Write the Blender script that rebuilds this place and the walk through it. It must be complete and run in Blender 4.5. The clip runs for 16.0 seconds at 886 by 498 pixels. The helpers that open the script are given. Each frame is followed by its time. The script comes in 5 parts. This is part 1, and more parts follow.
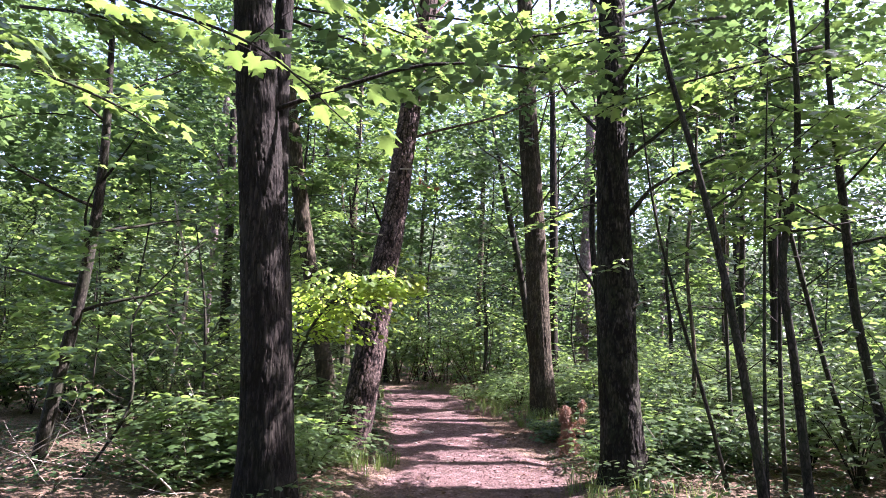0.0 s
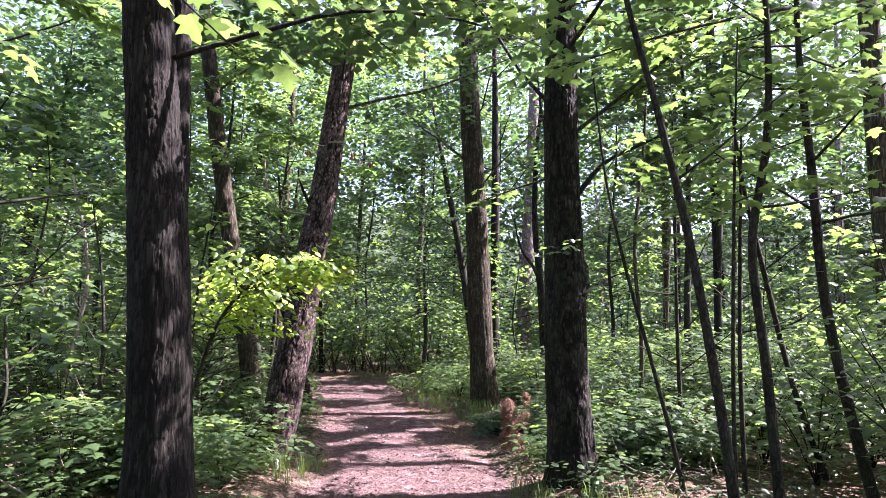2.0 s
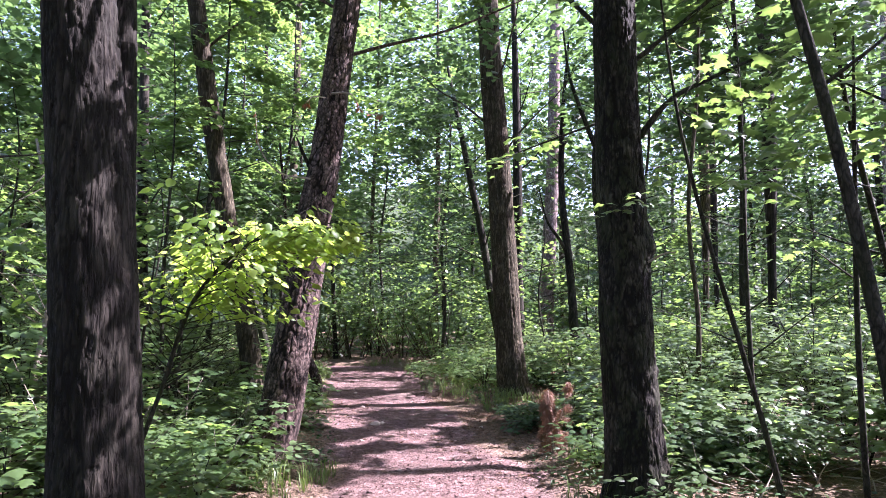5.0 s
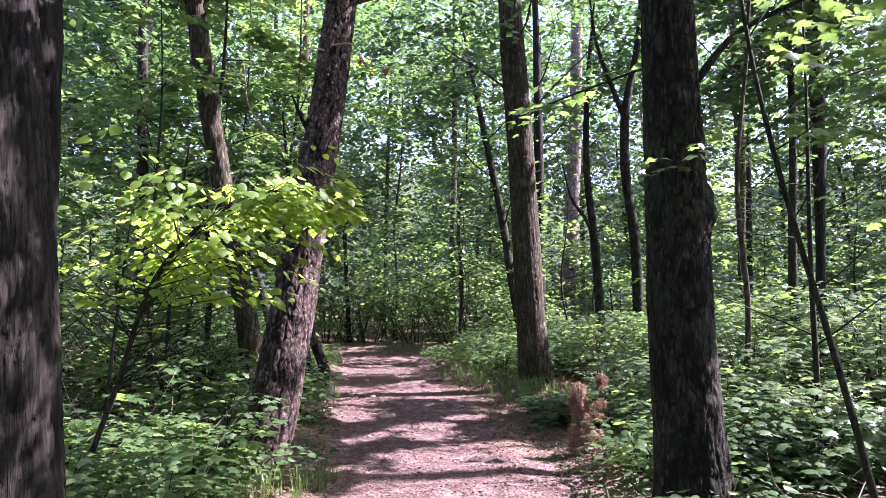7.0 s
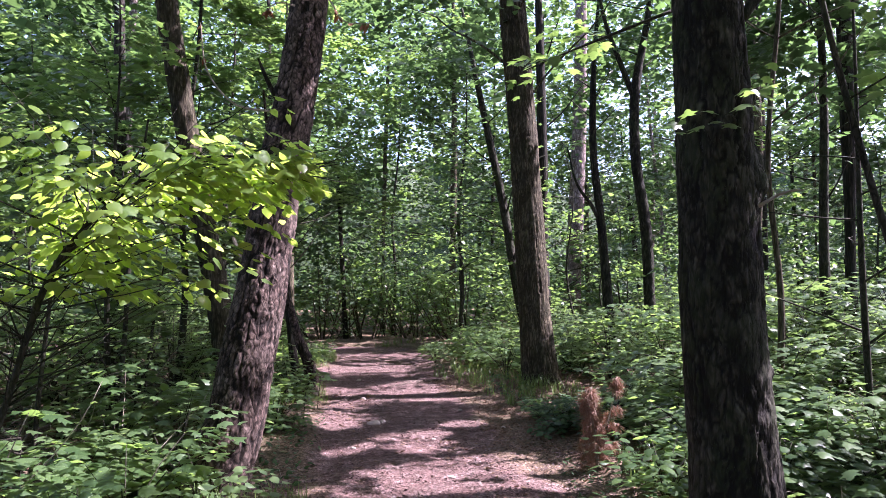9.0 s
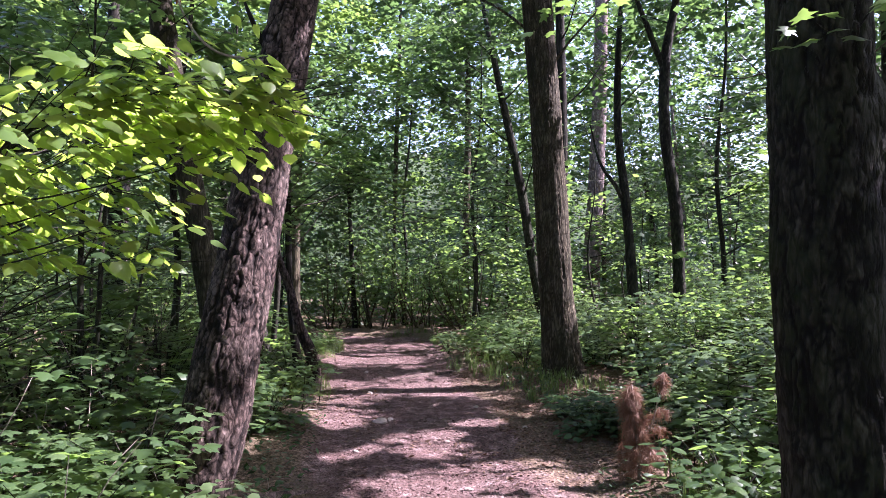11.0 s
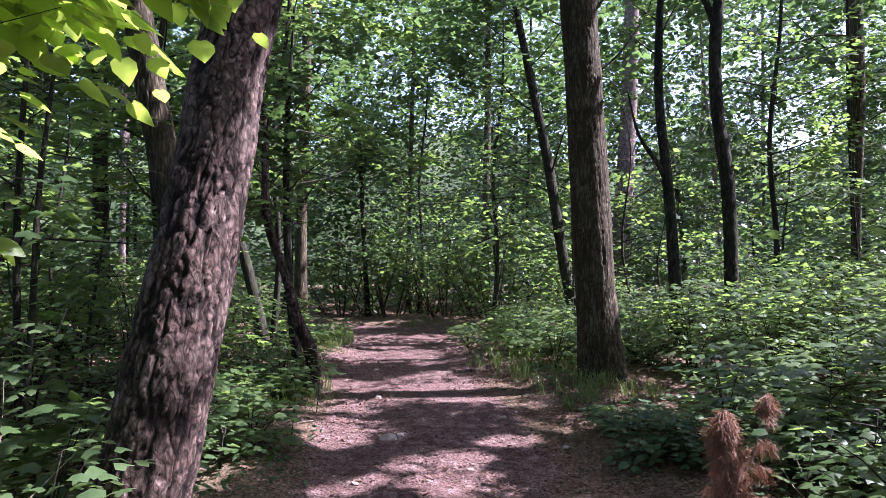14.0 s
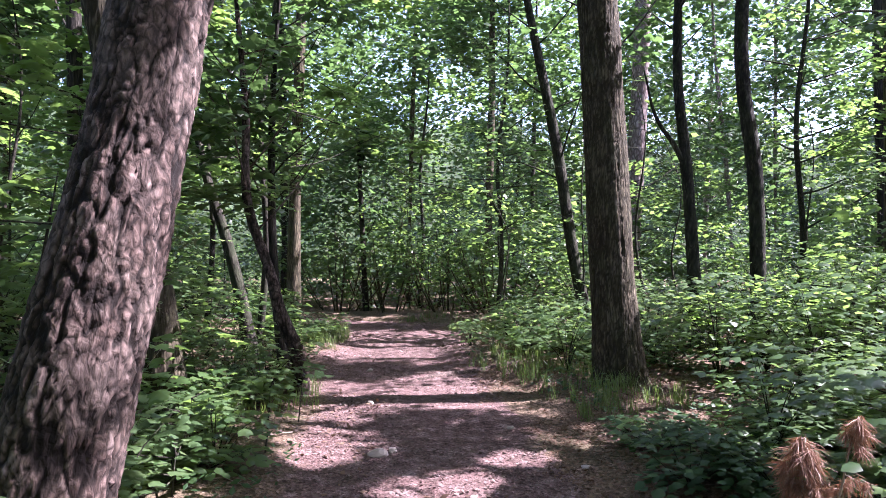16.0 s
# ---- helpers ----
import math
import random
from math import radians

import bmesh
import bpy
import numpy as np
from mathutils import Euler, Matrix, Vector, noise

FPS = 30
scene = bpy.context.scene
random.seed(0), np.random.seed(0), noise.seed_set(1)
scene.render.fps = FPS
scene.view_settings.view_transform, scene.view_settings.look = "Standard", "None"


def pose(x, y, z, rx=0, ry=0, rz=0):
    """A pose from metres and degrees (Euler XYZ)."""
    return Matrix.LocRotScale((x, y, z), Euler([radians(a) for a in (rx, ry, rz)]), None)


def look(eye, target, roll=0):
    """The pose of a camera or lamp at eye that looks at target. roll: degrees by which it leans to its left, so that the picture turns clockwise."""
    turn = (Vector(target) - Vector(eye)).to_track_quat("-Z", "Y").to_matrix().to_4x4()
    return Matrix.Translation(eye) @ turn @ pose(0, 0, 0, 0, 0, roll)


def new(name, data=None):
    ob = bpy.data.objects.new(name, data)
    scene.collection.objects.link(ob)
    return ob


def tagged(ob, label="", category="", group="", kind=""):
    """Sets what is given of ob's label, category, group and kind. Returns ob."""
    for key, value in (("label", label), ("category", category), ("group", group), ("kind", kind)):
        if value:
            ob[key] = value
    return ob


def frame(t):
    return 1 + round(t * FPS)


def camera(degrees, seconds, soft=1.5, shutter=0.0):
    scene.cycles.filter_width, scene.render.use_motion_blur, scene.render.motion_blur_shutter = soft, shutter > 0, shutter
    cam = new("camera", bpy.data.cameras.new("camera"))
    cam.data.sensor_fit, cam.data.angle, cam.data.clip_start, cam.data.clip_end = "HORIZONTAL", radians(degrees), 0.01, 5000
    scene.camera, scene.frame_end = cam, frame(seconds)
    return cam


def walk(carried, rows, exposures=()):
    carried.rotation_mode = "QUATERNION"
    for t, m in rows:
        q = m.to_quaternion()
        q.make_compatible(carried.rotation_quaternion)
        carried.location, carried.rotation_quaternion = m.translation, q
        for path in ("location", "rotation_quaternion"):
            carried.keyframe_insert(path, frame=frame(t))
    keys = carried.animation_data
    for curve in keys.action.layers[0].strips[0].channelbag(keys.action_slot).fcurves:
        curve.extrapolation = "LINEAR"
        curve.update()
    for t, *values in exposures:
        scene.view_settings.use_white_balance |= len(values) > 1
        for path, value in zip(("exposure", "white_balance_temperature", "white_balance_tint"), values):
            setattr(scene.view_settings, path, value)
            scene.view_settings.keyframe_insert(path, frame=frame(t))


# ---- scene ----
cam = camera(66.0, 16.0, soft=0.8)
PATH = [
    (0, (-0.044, 0.362, 1.485), (-0.084, 2.342, 1.766), 1.4),
    (0.5, (-0.078, 0.591, 1.512), (-0.002, 2.57, 1.791), 1.1),
    (1, (-0.038, 0.793, 1.505), (0.072, 2.773, 1.767), 1.2),
    (1.5, (0.032, 0.98, 1.539), (0.156, 2.959, 1.799), 1.0),
    (2, (0.037, 1.165, 1.52), (0.17, 3.145, 1.768), 0.9),
    (2.5, (0.012, 1.404, 1.532), (0.149, 3.385, 1.773), 0.6),
    (3, (0.068, 1.624, 1.521), (0.204, 3.606, 1.749), 0.4),
    (3.5, (0.124, 1.858, 1.542), (0.261, 3.841, 1.76), 0.1),
    (4, (0.082, 2.092, 1.524), (0.21, 4.077, 1.729), -0.1),
    (4.2, (0.07, 2.17, 1.54), (0.19, 4.156, 1.742), -0.1),
    (6.3, (-0.031, 3.152, 1.488), (0.019, 5.144, 1.66), 0.0),
    (6.5, (-0.011, 3.231, 1.492), (0.033, 5.224, 1.656), 0.0),
    (7, (0.077, 3.475, 1.512), (0.116, 5.469, 1.659), -0.1),
    (7.5, (0.113, 3.68, 1.514), (0.15, 5.675, 1.649), -0.1),
    (8, (0.078, 3.92, 1.525), (0.11, 5.916, 1.654), -0.1),
    (8.5, (0.122, 4.13, 1.51), (0.152, 6.126, 1.639), -0.2),
    (9, (0.204, 4.377, 1.512), (0.234, 6.373, 1.64), -0.4),
    (9.2, (0.204, 4.45, 1.519), (0.234, 6.446, 1.641), -0.5),
    (11.3, (0.179, 5.392, 1.436), (0.164, 7.39, 1.528), -0.2),
    (11.5, (0.159, 5.489, 1.44), (0.138, 7.487, 1.525), -0.2),
    (12, (0.118, 5.715, 1.458), (0.087, 7.713, 1.539), 0.0),
    (12.5, (0.159, 5.947, 1.447), (0.122, 7.945, 1.517), -0.1),
    (13, (0.201, 6.146, 1.474), (0.162, 8.145, 1.537), -0.2),
    (13.5, (0.171, 6.367, 1.455), (0.124, 8.366, 1.514), -0.2),
    (14, (0.142, 6.564, 1.455), (0.087, 8.562, 1.513), -0.1),
    (14.5, (0.172, 6.788, 1.443), (0.118, 8.787, 1.495), -0.1),
    (15, (0.184, 6.983, 1.442), (0.135, 8.982, 1.49), -0.2),
    (15.5, (0.137, 7.206, 1.433), (0.082, 9.205, 1.48), 0.0),
    (16, (0.14, 7.396, 1.417), (0.078, 9.395, 1.458), 0.1),
]
walk(cam, [(t, look(eye, target, roll)) for t, eye, target, roll in PATH], [(0, 2.9, 6150, 38), (4, 2.95, 5950, 37), (7, 2.92, 5900, 37), (9, 2.66, 5950, 37), (12, 2.54, 5900, 36), (14, 2.46, 5850, 36), (15, 2.64, 5850, 34), (16, 2.88, 5850, 33)])

# ---- world, sun, exposure ----
SUN_AZ, SUN_EL = radians(10), radians(52)      # azimuth from +x towards +y
SUN_DIR = Vector((math.cos(SUN_EL) * math.cos(SUN_AZ), math.cos(SUN_EL) * math.sin(SUN_AZ), math.sin(SUN_EL)))
world = bpy.data.worlds.new("sky")
scene.world = world
world.use_nodes = True
wn, wl = world.node_tree.nodes, world.node_tree.links
sky = wn.new("ShaderNodeTexSky")
sky.sky_type = "NISHITA"
sky.sun_disc = False
sky.sun_elevation = SUN_EL
sky.sun_rotation = radians(90) - SUN_AZ
sky.dust_density = 2.0
wl.new(sky.outputs[0], wn["Background"].inputs["Color"])
wn["Background"].inputs["Strength"].default_value = 0.10
sun_data = bpy.data.lights.new("sun", "SUN")
sun_data.energy = 5.0
sun_data.angle = radians(0.6)
sun_data.color = (1.0, 0.97, 0.93)
sun = new("sun", sun_data)
sun.matrix_world = look(SUN_DIR * 60, (0, 0, 0))


# ---- materials ----
def nodes_of(name):
    m = bpy.data.materials.new(name)
    m.use_nodes = True
    nt = m.node_tree
    return m, nt, nt.nodes, nt.links, nt.nodes["Principled BSDF"]


def ramp(nt, fac, stops):
    r = nt.nodes.new("ShaderNodeValToRGB")
    while len(r.color_ramp.elements) < len(stops):
        r.color_ramp.elements.new(0.5)
    for e, (p, c) in zip(r.color_ramp.elements, stops):
        e.position, e.color = p, (*c, 1)
    nt.links.new(fac, r.inputs[0])
    return r.outputs[0]


def noise_at(nt, scale, detail=4, vec=None, kind="ShaderNodeTexNoise", rough=0.55):
    n = nt.nodes.new(kind)
    n.inputs["Scale"].default_value = scale
    if kind == "ShaderNodeTexNoise":
        n.inputs["Detail"].default_value = detail
        n.inputs["Roughness"].default_value = rough
    if vec is not None:
        nt.links.new(vec, n.inputs["Vector"])
    return n


def coords(nt, scale=(1, 1, 1), which="Object"):
    c = nt.nodes.new("ShaderNodeTexCoord")
    m = nt.nodes.new("ShaderNodeMapping")
    m.inputs["Scale"].default_value = scale
    nt.links.new(c.outputs[which], m.inputs["Vector"])
    return m.outputs[0]


def mixed(nt, fac, a, b, blend="MIX"):
    m = nt.nodes.new("ShaderNodeMix")
    m.data_type, m.blend_type = "RGBA", blend
    for sock, v in ((m.inputs[0], fac), (m.inputs[6], a), (m.inputs[7], b)):
        if isinstance(v, (int, float)):
            sock.default_value = v
        elif isinstance(v, tuple):
            sock.default_value = (*v, 1)
        else:
            nt.links.new(v, sock)
    return m.outputs[2]


def bumped(nt, height, strength, distance, bsdf, chain=None):
    b = nt.nodes.new("ShaderNodeBump")
    b.inputs["Strength"].default_value = strength
    b.inputs["Distance"].default_value = distance
    nt.links.new(height, b.inputs["Height"])
    if chain is not None:
        nt.links.new(chain, b.inputs["Normal"])
    nt.links.new(b.outputs[0], bsdf.inputs["Normal"])
    return b.outputs[0]


def leaf_material(name, dark, mid, light, through_col, share=0.45, gloss=0.42, shine=0.4):
    """A leaf: glossy upper face and light that passes through; every leaf has its own tint."""
    m, nt, N, L, p = nodes_of(name)
    g = N.new("ShaderNodeNewGeometry")
    col = ramp(nt, g.outputs["Random Per Island"], [(0.0, dark), (0.55, mid), (1.0, light)])
    blotch = noise_at(nt, 38, 3, coords(nt))
    col = mixed(nt, blotch.outputs[0], col, mixed(nt, 0.6, col, (0.16, 0.15, 0.05), "MULTIPLY"))
    col = mixed(nt, 0.35, col, mid)
    L.new(col, p.inputs["Base Color"])
    p.inputs["Roughness"].default_value = gloss
    p.inputs["Specular IOR Level"].default_value = shine
    t = N.new("ShaderNodeBsdfTranslucent")
    tc = ramp(nt, g.outputs["Random Per Island"], [(0.0, tuple(v * 0.7 for v in through_col)), (1.0, through_col)])
    L.new(tc, t.inputs["Color"])
    mix = N.new("ShaderNodeMixShader")
    mix.inputs[0].default_value = share
    L.new(p.outputs[0], mix.inputs[1])
    L.new(t.outputs[0], mix.inputs[2])
    L.new(mix.outputs[0], N["Material Output"].inputs["Surface"])
    return m


def bark_material(name, deep, face, pale, moss=0.0, stretch=0.22, scale=22, strength=0.9):
    """Furrowed bark: upright plates with dark cracks, lichen and some moss."""
    m, nt, N, L, p = nodes_of(name)
    v0 = coords(nt, (1, 1, stretch))
    wn1 = noise_at(nt, scale * 0.5, 3, v0)
    add = N.new("ShaderNodeVectorMath")
    add.operation = "MULTIPLY_ADD"
    L.new(wn1.outputs["Color"], add.inputs[0])
    add.inputs[1].default_value = (0.07, 0.07, 0.07)
    L.new(v0, add.inputs[2])
    v = add.outputs[0]
    n1 = noise_at(nt, scale, 6, v, rough=0.65)
    n2 = noise_at(nt, scale * 3.2, 4, v)
    cell = noise_at(nt, scale * 1.1, vec=v, kind="ShaderNodeTexVoronoi")
    cell.feature = "DISTANCE_TO_EDGE"
    big = noise_at(nt, 2.3, 3, coords(nt))
    col = ramp(nt, n1.outputs[0], [(0.3, deep), (0.52, face), (0.72, pale)])
    crack = ramp(nt, cell.outputs[0], [(0.0, (0.10, 0.09, 0.085)), (0.10, (0.45, 0.43, 0.42)), (0.24, (1, 1, 1))])
    col = mixed(nt, 0.85, col, crack, "MULTIPLY")
    col = mixed(nt, ramp(nt, big.outputs[0], [(0.45, (0, 0, 0)), (0.68, (0.35, 0.35, 0.35))]), col, mixed(nt, 0.5, pale, crack, "MULTIPLY"))
    if moss:
        mo = noise_at(nt, 5.0, 5, coords(nt, (1, 1, 0.5)))
        col = mixed(nt, ramp(nt, mo.outputs[0], [(0.45, (0, 0, 0)), (0.65, (moss, moss, moss))]), col, (0.032, 0.042, 0.018))
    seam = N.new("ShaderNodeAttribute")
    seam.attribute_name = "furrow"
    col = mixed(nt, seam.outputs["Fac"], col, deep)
    L.new(col, p.inputs["Base Color"])
    p.inputs["Roughness"].default_value = 0.9
    p.inputs["Specular IOR Level"].default_value = 0.2
    c1 = bumped(nt, cell.outputs[0], strength * 0.7, 0.02, p)
    c2 = bumped(nt, n1.outputs[0], strength, 0.015, p, c1)
    bumped(nt, n2.outputs[0], strength * 0.9, 0.009, p, c2)
    return m


def plain_material(name, a, b, scale=30, rough=0.85, bump=0.4):
    m, nt, N, L, p = nodes_of(name)
    g = N.new("ShaderNodeNewGeometry")
    n = noise_at(nt, scale, 5, coords(nt))
    col = mixed(nt, n.outputs[0], a, b)
    col = mixed(nt, g.outputs["Random Per Island"], col, mixed(nt, 0.7, col, (0.55, 0.5, 0.45), "MULTIPLY"))
    L.new(col, p.inputs["Base Color"])
    p.inputs["Roughness"].default_value = rough
    bumped(nt, n.outputs[0], bump, 0.01, p)
    return m


def ground_material():
    """Trodden reddish earth on the path, leaf mould beside it; the path's share is stored on the sheet."""
    m, nt, N, L, p = nodes_of("forest_ground")
    at = N.new("ShaderNodeAttribute")
    at.attribute_name = "path"
    v = coords(nt)
    big, mid, fine = noise_at(nt, 0.9, 5, v), noise_at(nt, 7, 6, v, rough=0.7), noise_at(nt, 60, 5, v, rough=0.7)
    chips = noise_at(nt, 42, vec=v, kind="ShaderNodeTexVoronoi")
    earth = ramp(nt, mid.outputs[0], [(0.3, (0.062, 0.034, 0.031)), (0.52, (0.172, 0.106, 0.100)), (0.70, (0.38, 0.275, 0.265))])
    earth = mixed(nt, ramp(nt, fine.outputs[0], [(0.38, (0, 0, 0)), (0.62, (0.85, 0.85, 0.85))]), earth, (0.065, 0.040, 0.035))
    earth = mixed(nt, 0.75, earth, ramp(nt, chips.outputs["Color"], [(0.15, (0.45, 0.42, 0.40)), (0.5, (0.95, 0.95, 0.95)), (0.9, (1.3, 1.28, 1.25))]), "MULTIPLY")
    mould = ramp(nt, chips.outputs["Color"], [(0.1, (0.055, 0.038, 0.026)), (0.5, (0.12, 0.08, 0.055)), (0.9, (0.24, 0.165, 0.12))])
    mould = mixed(nt, ramp(nt, big.outputs[0], [(0.45, (0, 0, 0)), (0.62, (0.6, 0.6, 0.6))]), mould, (0.06, 0.055, 0.03))
    wob = N.new("ShaderNodeMath")
    wob.operation = "MULTIPLY_ADD"
    L.new(mid.outputs[0], wob.inputs[0])
    wob.inputs[1].default_value = 0.7
    L.new(at.outputs["Fac"], wob.inputs[2])
    fac = ramp(nt, wob.outputs[0], [(0.68, (0, 0, 0)), (0.95, (1, 1, 1))])
    L.new(mixed(nt, fac, mould, earth), p.inputs["Base Color"])
    p.inputs["Roughness"].default_value = 0.95
    p.inputs["Specular IOR Level"].default_value = 0.15
    c1 = bumped(nt, mid.outputs[0], 1.0, 0.06, p)
    c2 = bumped(nt, chips.outputs["Distance"], 0.8, 0.014, p, c1)
    bumped(nt, fine.outputs[0], 0.8, 0.012, p, c2)
    return m


MAPLE = leaf_material("maple_leaf", (0.028, 0.058, 0.022), (0.052, 0.096, 0.036), (0.10, 0.155, 0.055), (0.25, 0.40, 0.085), 0.45, 0.32, 0.5)
CANOPY = leaf_material("canopy_leaf", (0.022, 0.046, 0.020), (0.038, 0.072, 0.031), (0.075, 0.12, 0.046), (0.15, 0.27, 0.075), 0.4)
LIME = leaf_material("lime_leaf", (0.06, 0.125, 0.026), (0.09, 0.16, 0.034), (0.14, 0.20, 0.040), (0.55, 0.74, 0.11), 0.58, 0.46, 0.35)
HERB = leaf_material("herb_leaf", (0.045, 0.083, 0.034), (0.07, 0.116, 0.048), (0.12, 0.165, 0.075), (0.22, 0.34, 0.09), 0.38, 0.34, 0.5)
IVY = leaf_material("ivy_leaf", (0.020, 0.050, 0.018), (0.032, 0.072, 0.024), (0.05, 0.095, 0.03), (0.08, 0.16, 0.04), 0.2, 0.5, 0.25)
GRASS = leaf_material("grass_blade", (0.06, 0.11, 0.03), (0.10, 0.16, 0.045), (0.20, 0.22, 0.08), (0.2, 0.3, 0.06), 0.35)
DEAD_LEAF = leaf_material("dead_leaf", (0.07, 0.04, 0.027), (0.135, 0.082, 0.058), (0.25, 0.17, 0.125), (0.22, 0.10, 0.05), 0.15, 0.7, 0.2)
RUST_LEAF = leaf_material("rust_leaf", (0.16, 0.065, 0.035), (0.23, 0.10, 0.055), (0.30, 0.15, 0.08), (0.34, 0.13, 0.06), 0.25, 0.7, 0.2)
NEEDLE = leaf_material("dead_needle", (0.11, 0.055, 0.036), (0.21, 0.11, 0.075), (0.38, 0.23, 0.165), (0.30, 0.14, 0.07), 0.25, 0.6)
BARK_OAK = bark_material("oak_bark", (0.009, 0.007, 0.005), (0.027, 0.022, 0.017), (0.07, 0.06, 0.048), 0.12, 0.12, 24)
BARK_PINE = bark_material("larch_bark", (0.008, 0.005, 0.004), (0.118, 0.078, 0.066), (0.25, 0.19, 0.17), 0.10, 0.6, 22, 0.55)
BARK_MOSSY = bark_material("maple_bark", (0.009, 0.007, 0.006), (0.034, 0.029, 0.022), (0.11, 0.10, 0.075), 0.5, 0.3, 24)
BARK_ASH = bark_material("ash_bark", (0.026, 0.020, 0.013), (0.100, 0.080, 0.050), (0.20, 0.165, 0.115), 0.35, 0.16, 26, 1.0)
BARK_PALE = bark_material("pale_pine_bark", (0.15, 0.105, 0.10), (0.30, 0.235, 0.225), (0.42, 0.35, 0.34), 0.0, 0.4, 12, 0.5)
BARK_YOUNG = bark_material("sapling_bark", (0.016, 0.013, 0.010), (0.036, 0.031, 0.023), (0.085, 0.076, 0.06), 0.4, 0.4, 34, 0.4)
DRY_TWIG = plain_material("dry_twig", (0.22, 0.18, 0.145), (0.38, 0.33, 0.28))
CHIP = plain_material("path_chip", (0.065, 0.040, 0.034), (0.19, 0.125, 0.11), 8)
STONE = plain_material("field_stone", (0.34, 0.28, 0.26), (0.48, 0.42, 0.39), 18)
FAR_BANK = plain_material("far_foliage", (0.02, 0.045, 0.014), (0.055, 0.095, 0.03), 2.2, 0.9, 1.0)
SOIL = ground_material()


# ---- mesh tools ----
def mesh_of(name, V, faces, mat, smooth=False):
    """A mesh from vertices and a list of face arrays, (n, 3) or (n, 4)."""
    faces = [f for f in faces if len(f)]
    me = bpy.data.meshes.new(name)
    V = np.ascontiguousarray(V, dtype=np.float32)
    me.vertices.add(len(V))
    me.vertices.foreach_set("co", V.ravel())
    loops = np.concatenate([f.ravel() for f in faces]).astype(np.int32)
    size = np.concatenate([np.full(len(f), f.shape[1]) for f in faces]).astype(np.int32)
    me.loops.add(len(loops))
    me.loops.foreach_set("vertex_index", loops)
    me.polygons.add(len(size))
    me.polygons.foreach_set("loop_start", (np.cumsum(size) - size).astype(np.int32))
    me.polygons.foreach_set("loop_total", size)
    if smooth:
        me.polygons.foreach_set("use_smooth", np.ones(len(size), dtype=bool))
    me.update(calc_edges=True)
    me.materials.append(mat)
    return me


def part(name, V, faces, mat, parent=None, label="", smooth=False):
    ob = new(name, mesh_of(name, V, faces, mat, smooth))
    if parent is not None:
        ob.parent = parent
    return tagged(ob, label)


def thing(name, place, label, category, group=""):
    ob = new(name)
    ob.location = place
    return tagged(ob, label, category, group)


def vnoise(P, s, seed=0):
    """Smooth value noise of the places P, cells of s metres, 0 to 1."""
    Q = np.asarray(P, dtype=float) / s + 1000.0
    i = np.floor(Q).astype(np.int64)
    f = Q - i
    f = f * f * (3 - 2 * f)
    out = 0
    for a in (0, 1):
        for b in (0, 1):
            for c in (0, 1):
                h = (i[:, 0] + a) * 374761393 + (i[:, 1] + b) * 668265263 + (i[:, 2] + c) * 1274126177 + seed * 974634777
                h = (h ^ (h >> 13)) * 1274126177 & 0x7FFFFFFF
                h = (h ^ (h >> 16)) & 0xFFFF
                w = (f[:, 0] if a else 1 - f[:, 0]) * (f[:, 1] if b else 1 - f[:, 1]) * (f[:, 2] if c else 1 - f[:, 2])
                out = out + w * h / 65535.0
    return out


def spline(pts, step):
    """Points and radii along a smooth line through rows (x, y, z, r)."""
    P = np.asarray(pts, dtype=float)
    d = np.r_[0, np.cumsum(np.linalg.norm(np.diff(P[:, :3], axis=0), axis=1))]
    n = max(2, int(d[-1] / step) + 1)
    u = np.linspace(0, d[-1], n)
    if len(P) < 3:
        return np.stack([np.interp(u, d, P[:, k]) for k in range(4)], 1)
    m = np.gradient(P, d, axis=0)
    k = np.clip(np.searchsorted(d, u, side="right") - 1, 0, len(P) - 2)
    h = (d[k + 1] - d[k])[:, None]
    s = ((u - d[k])[:, None]) / h
    return (2 * s**3 - 3 * s**2 + 1) * P[k] + (s**3 - 2 * s**2 + s) * h * m[k] + (-2 * s**3 + 3 * s**2) * P[k + 1] + (s**3 - s**2) * h * m[k + 1]


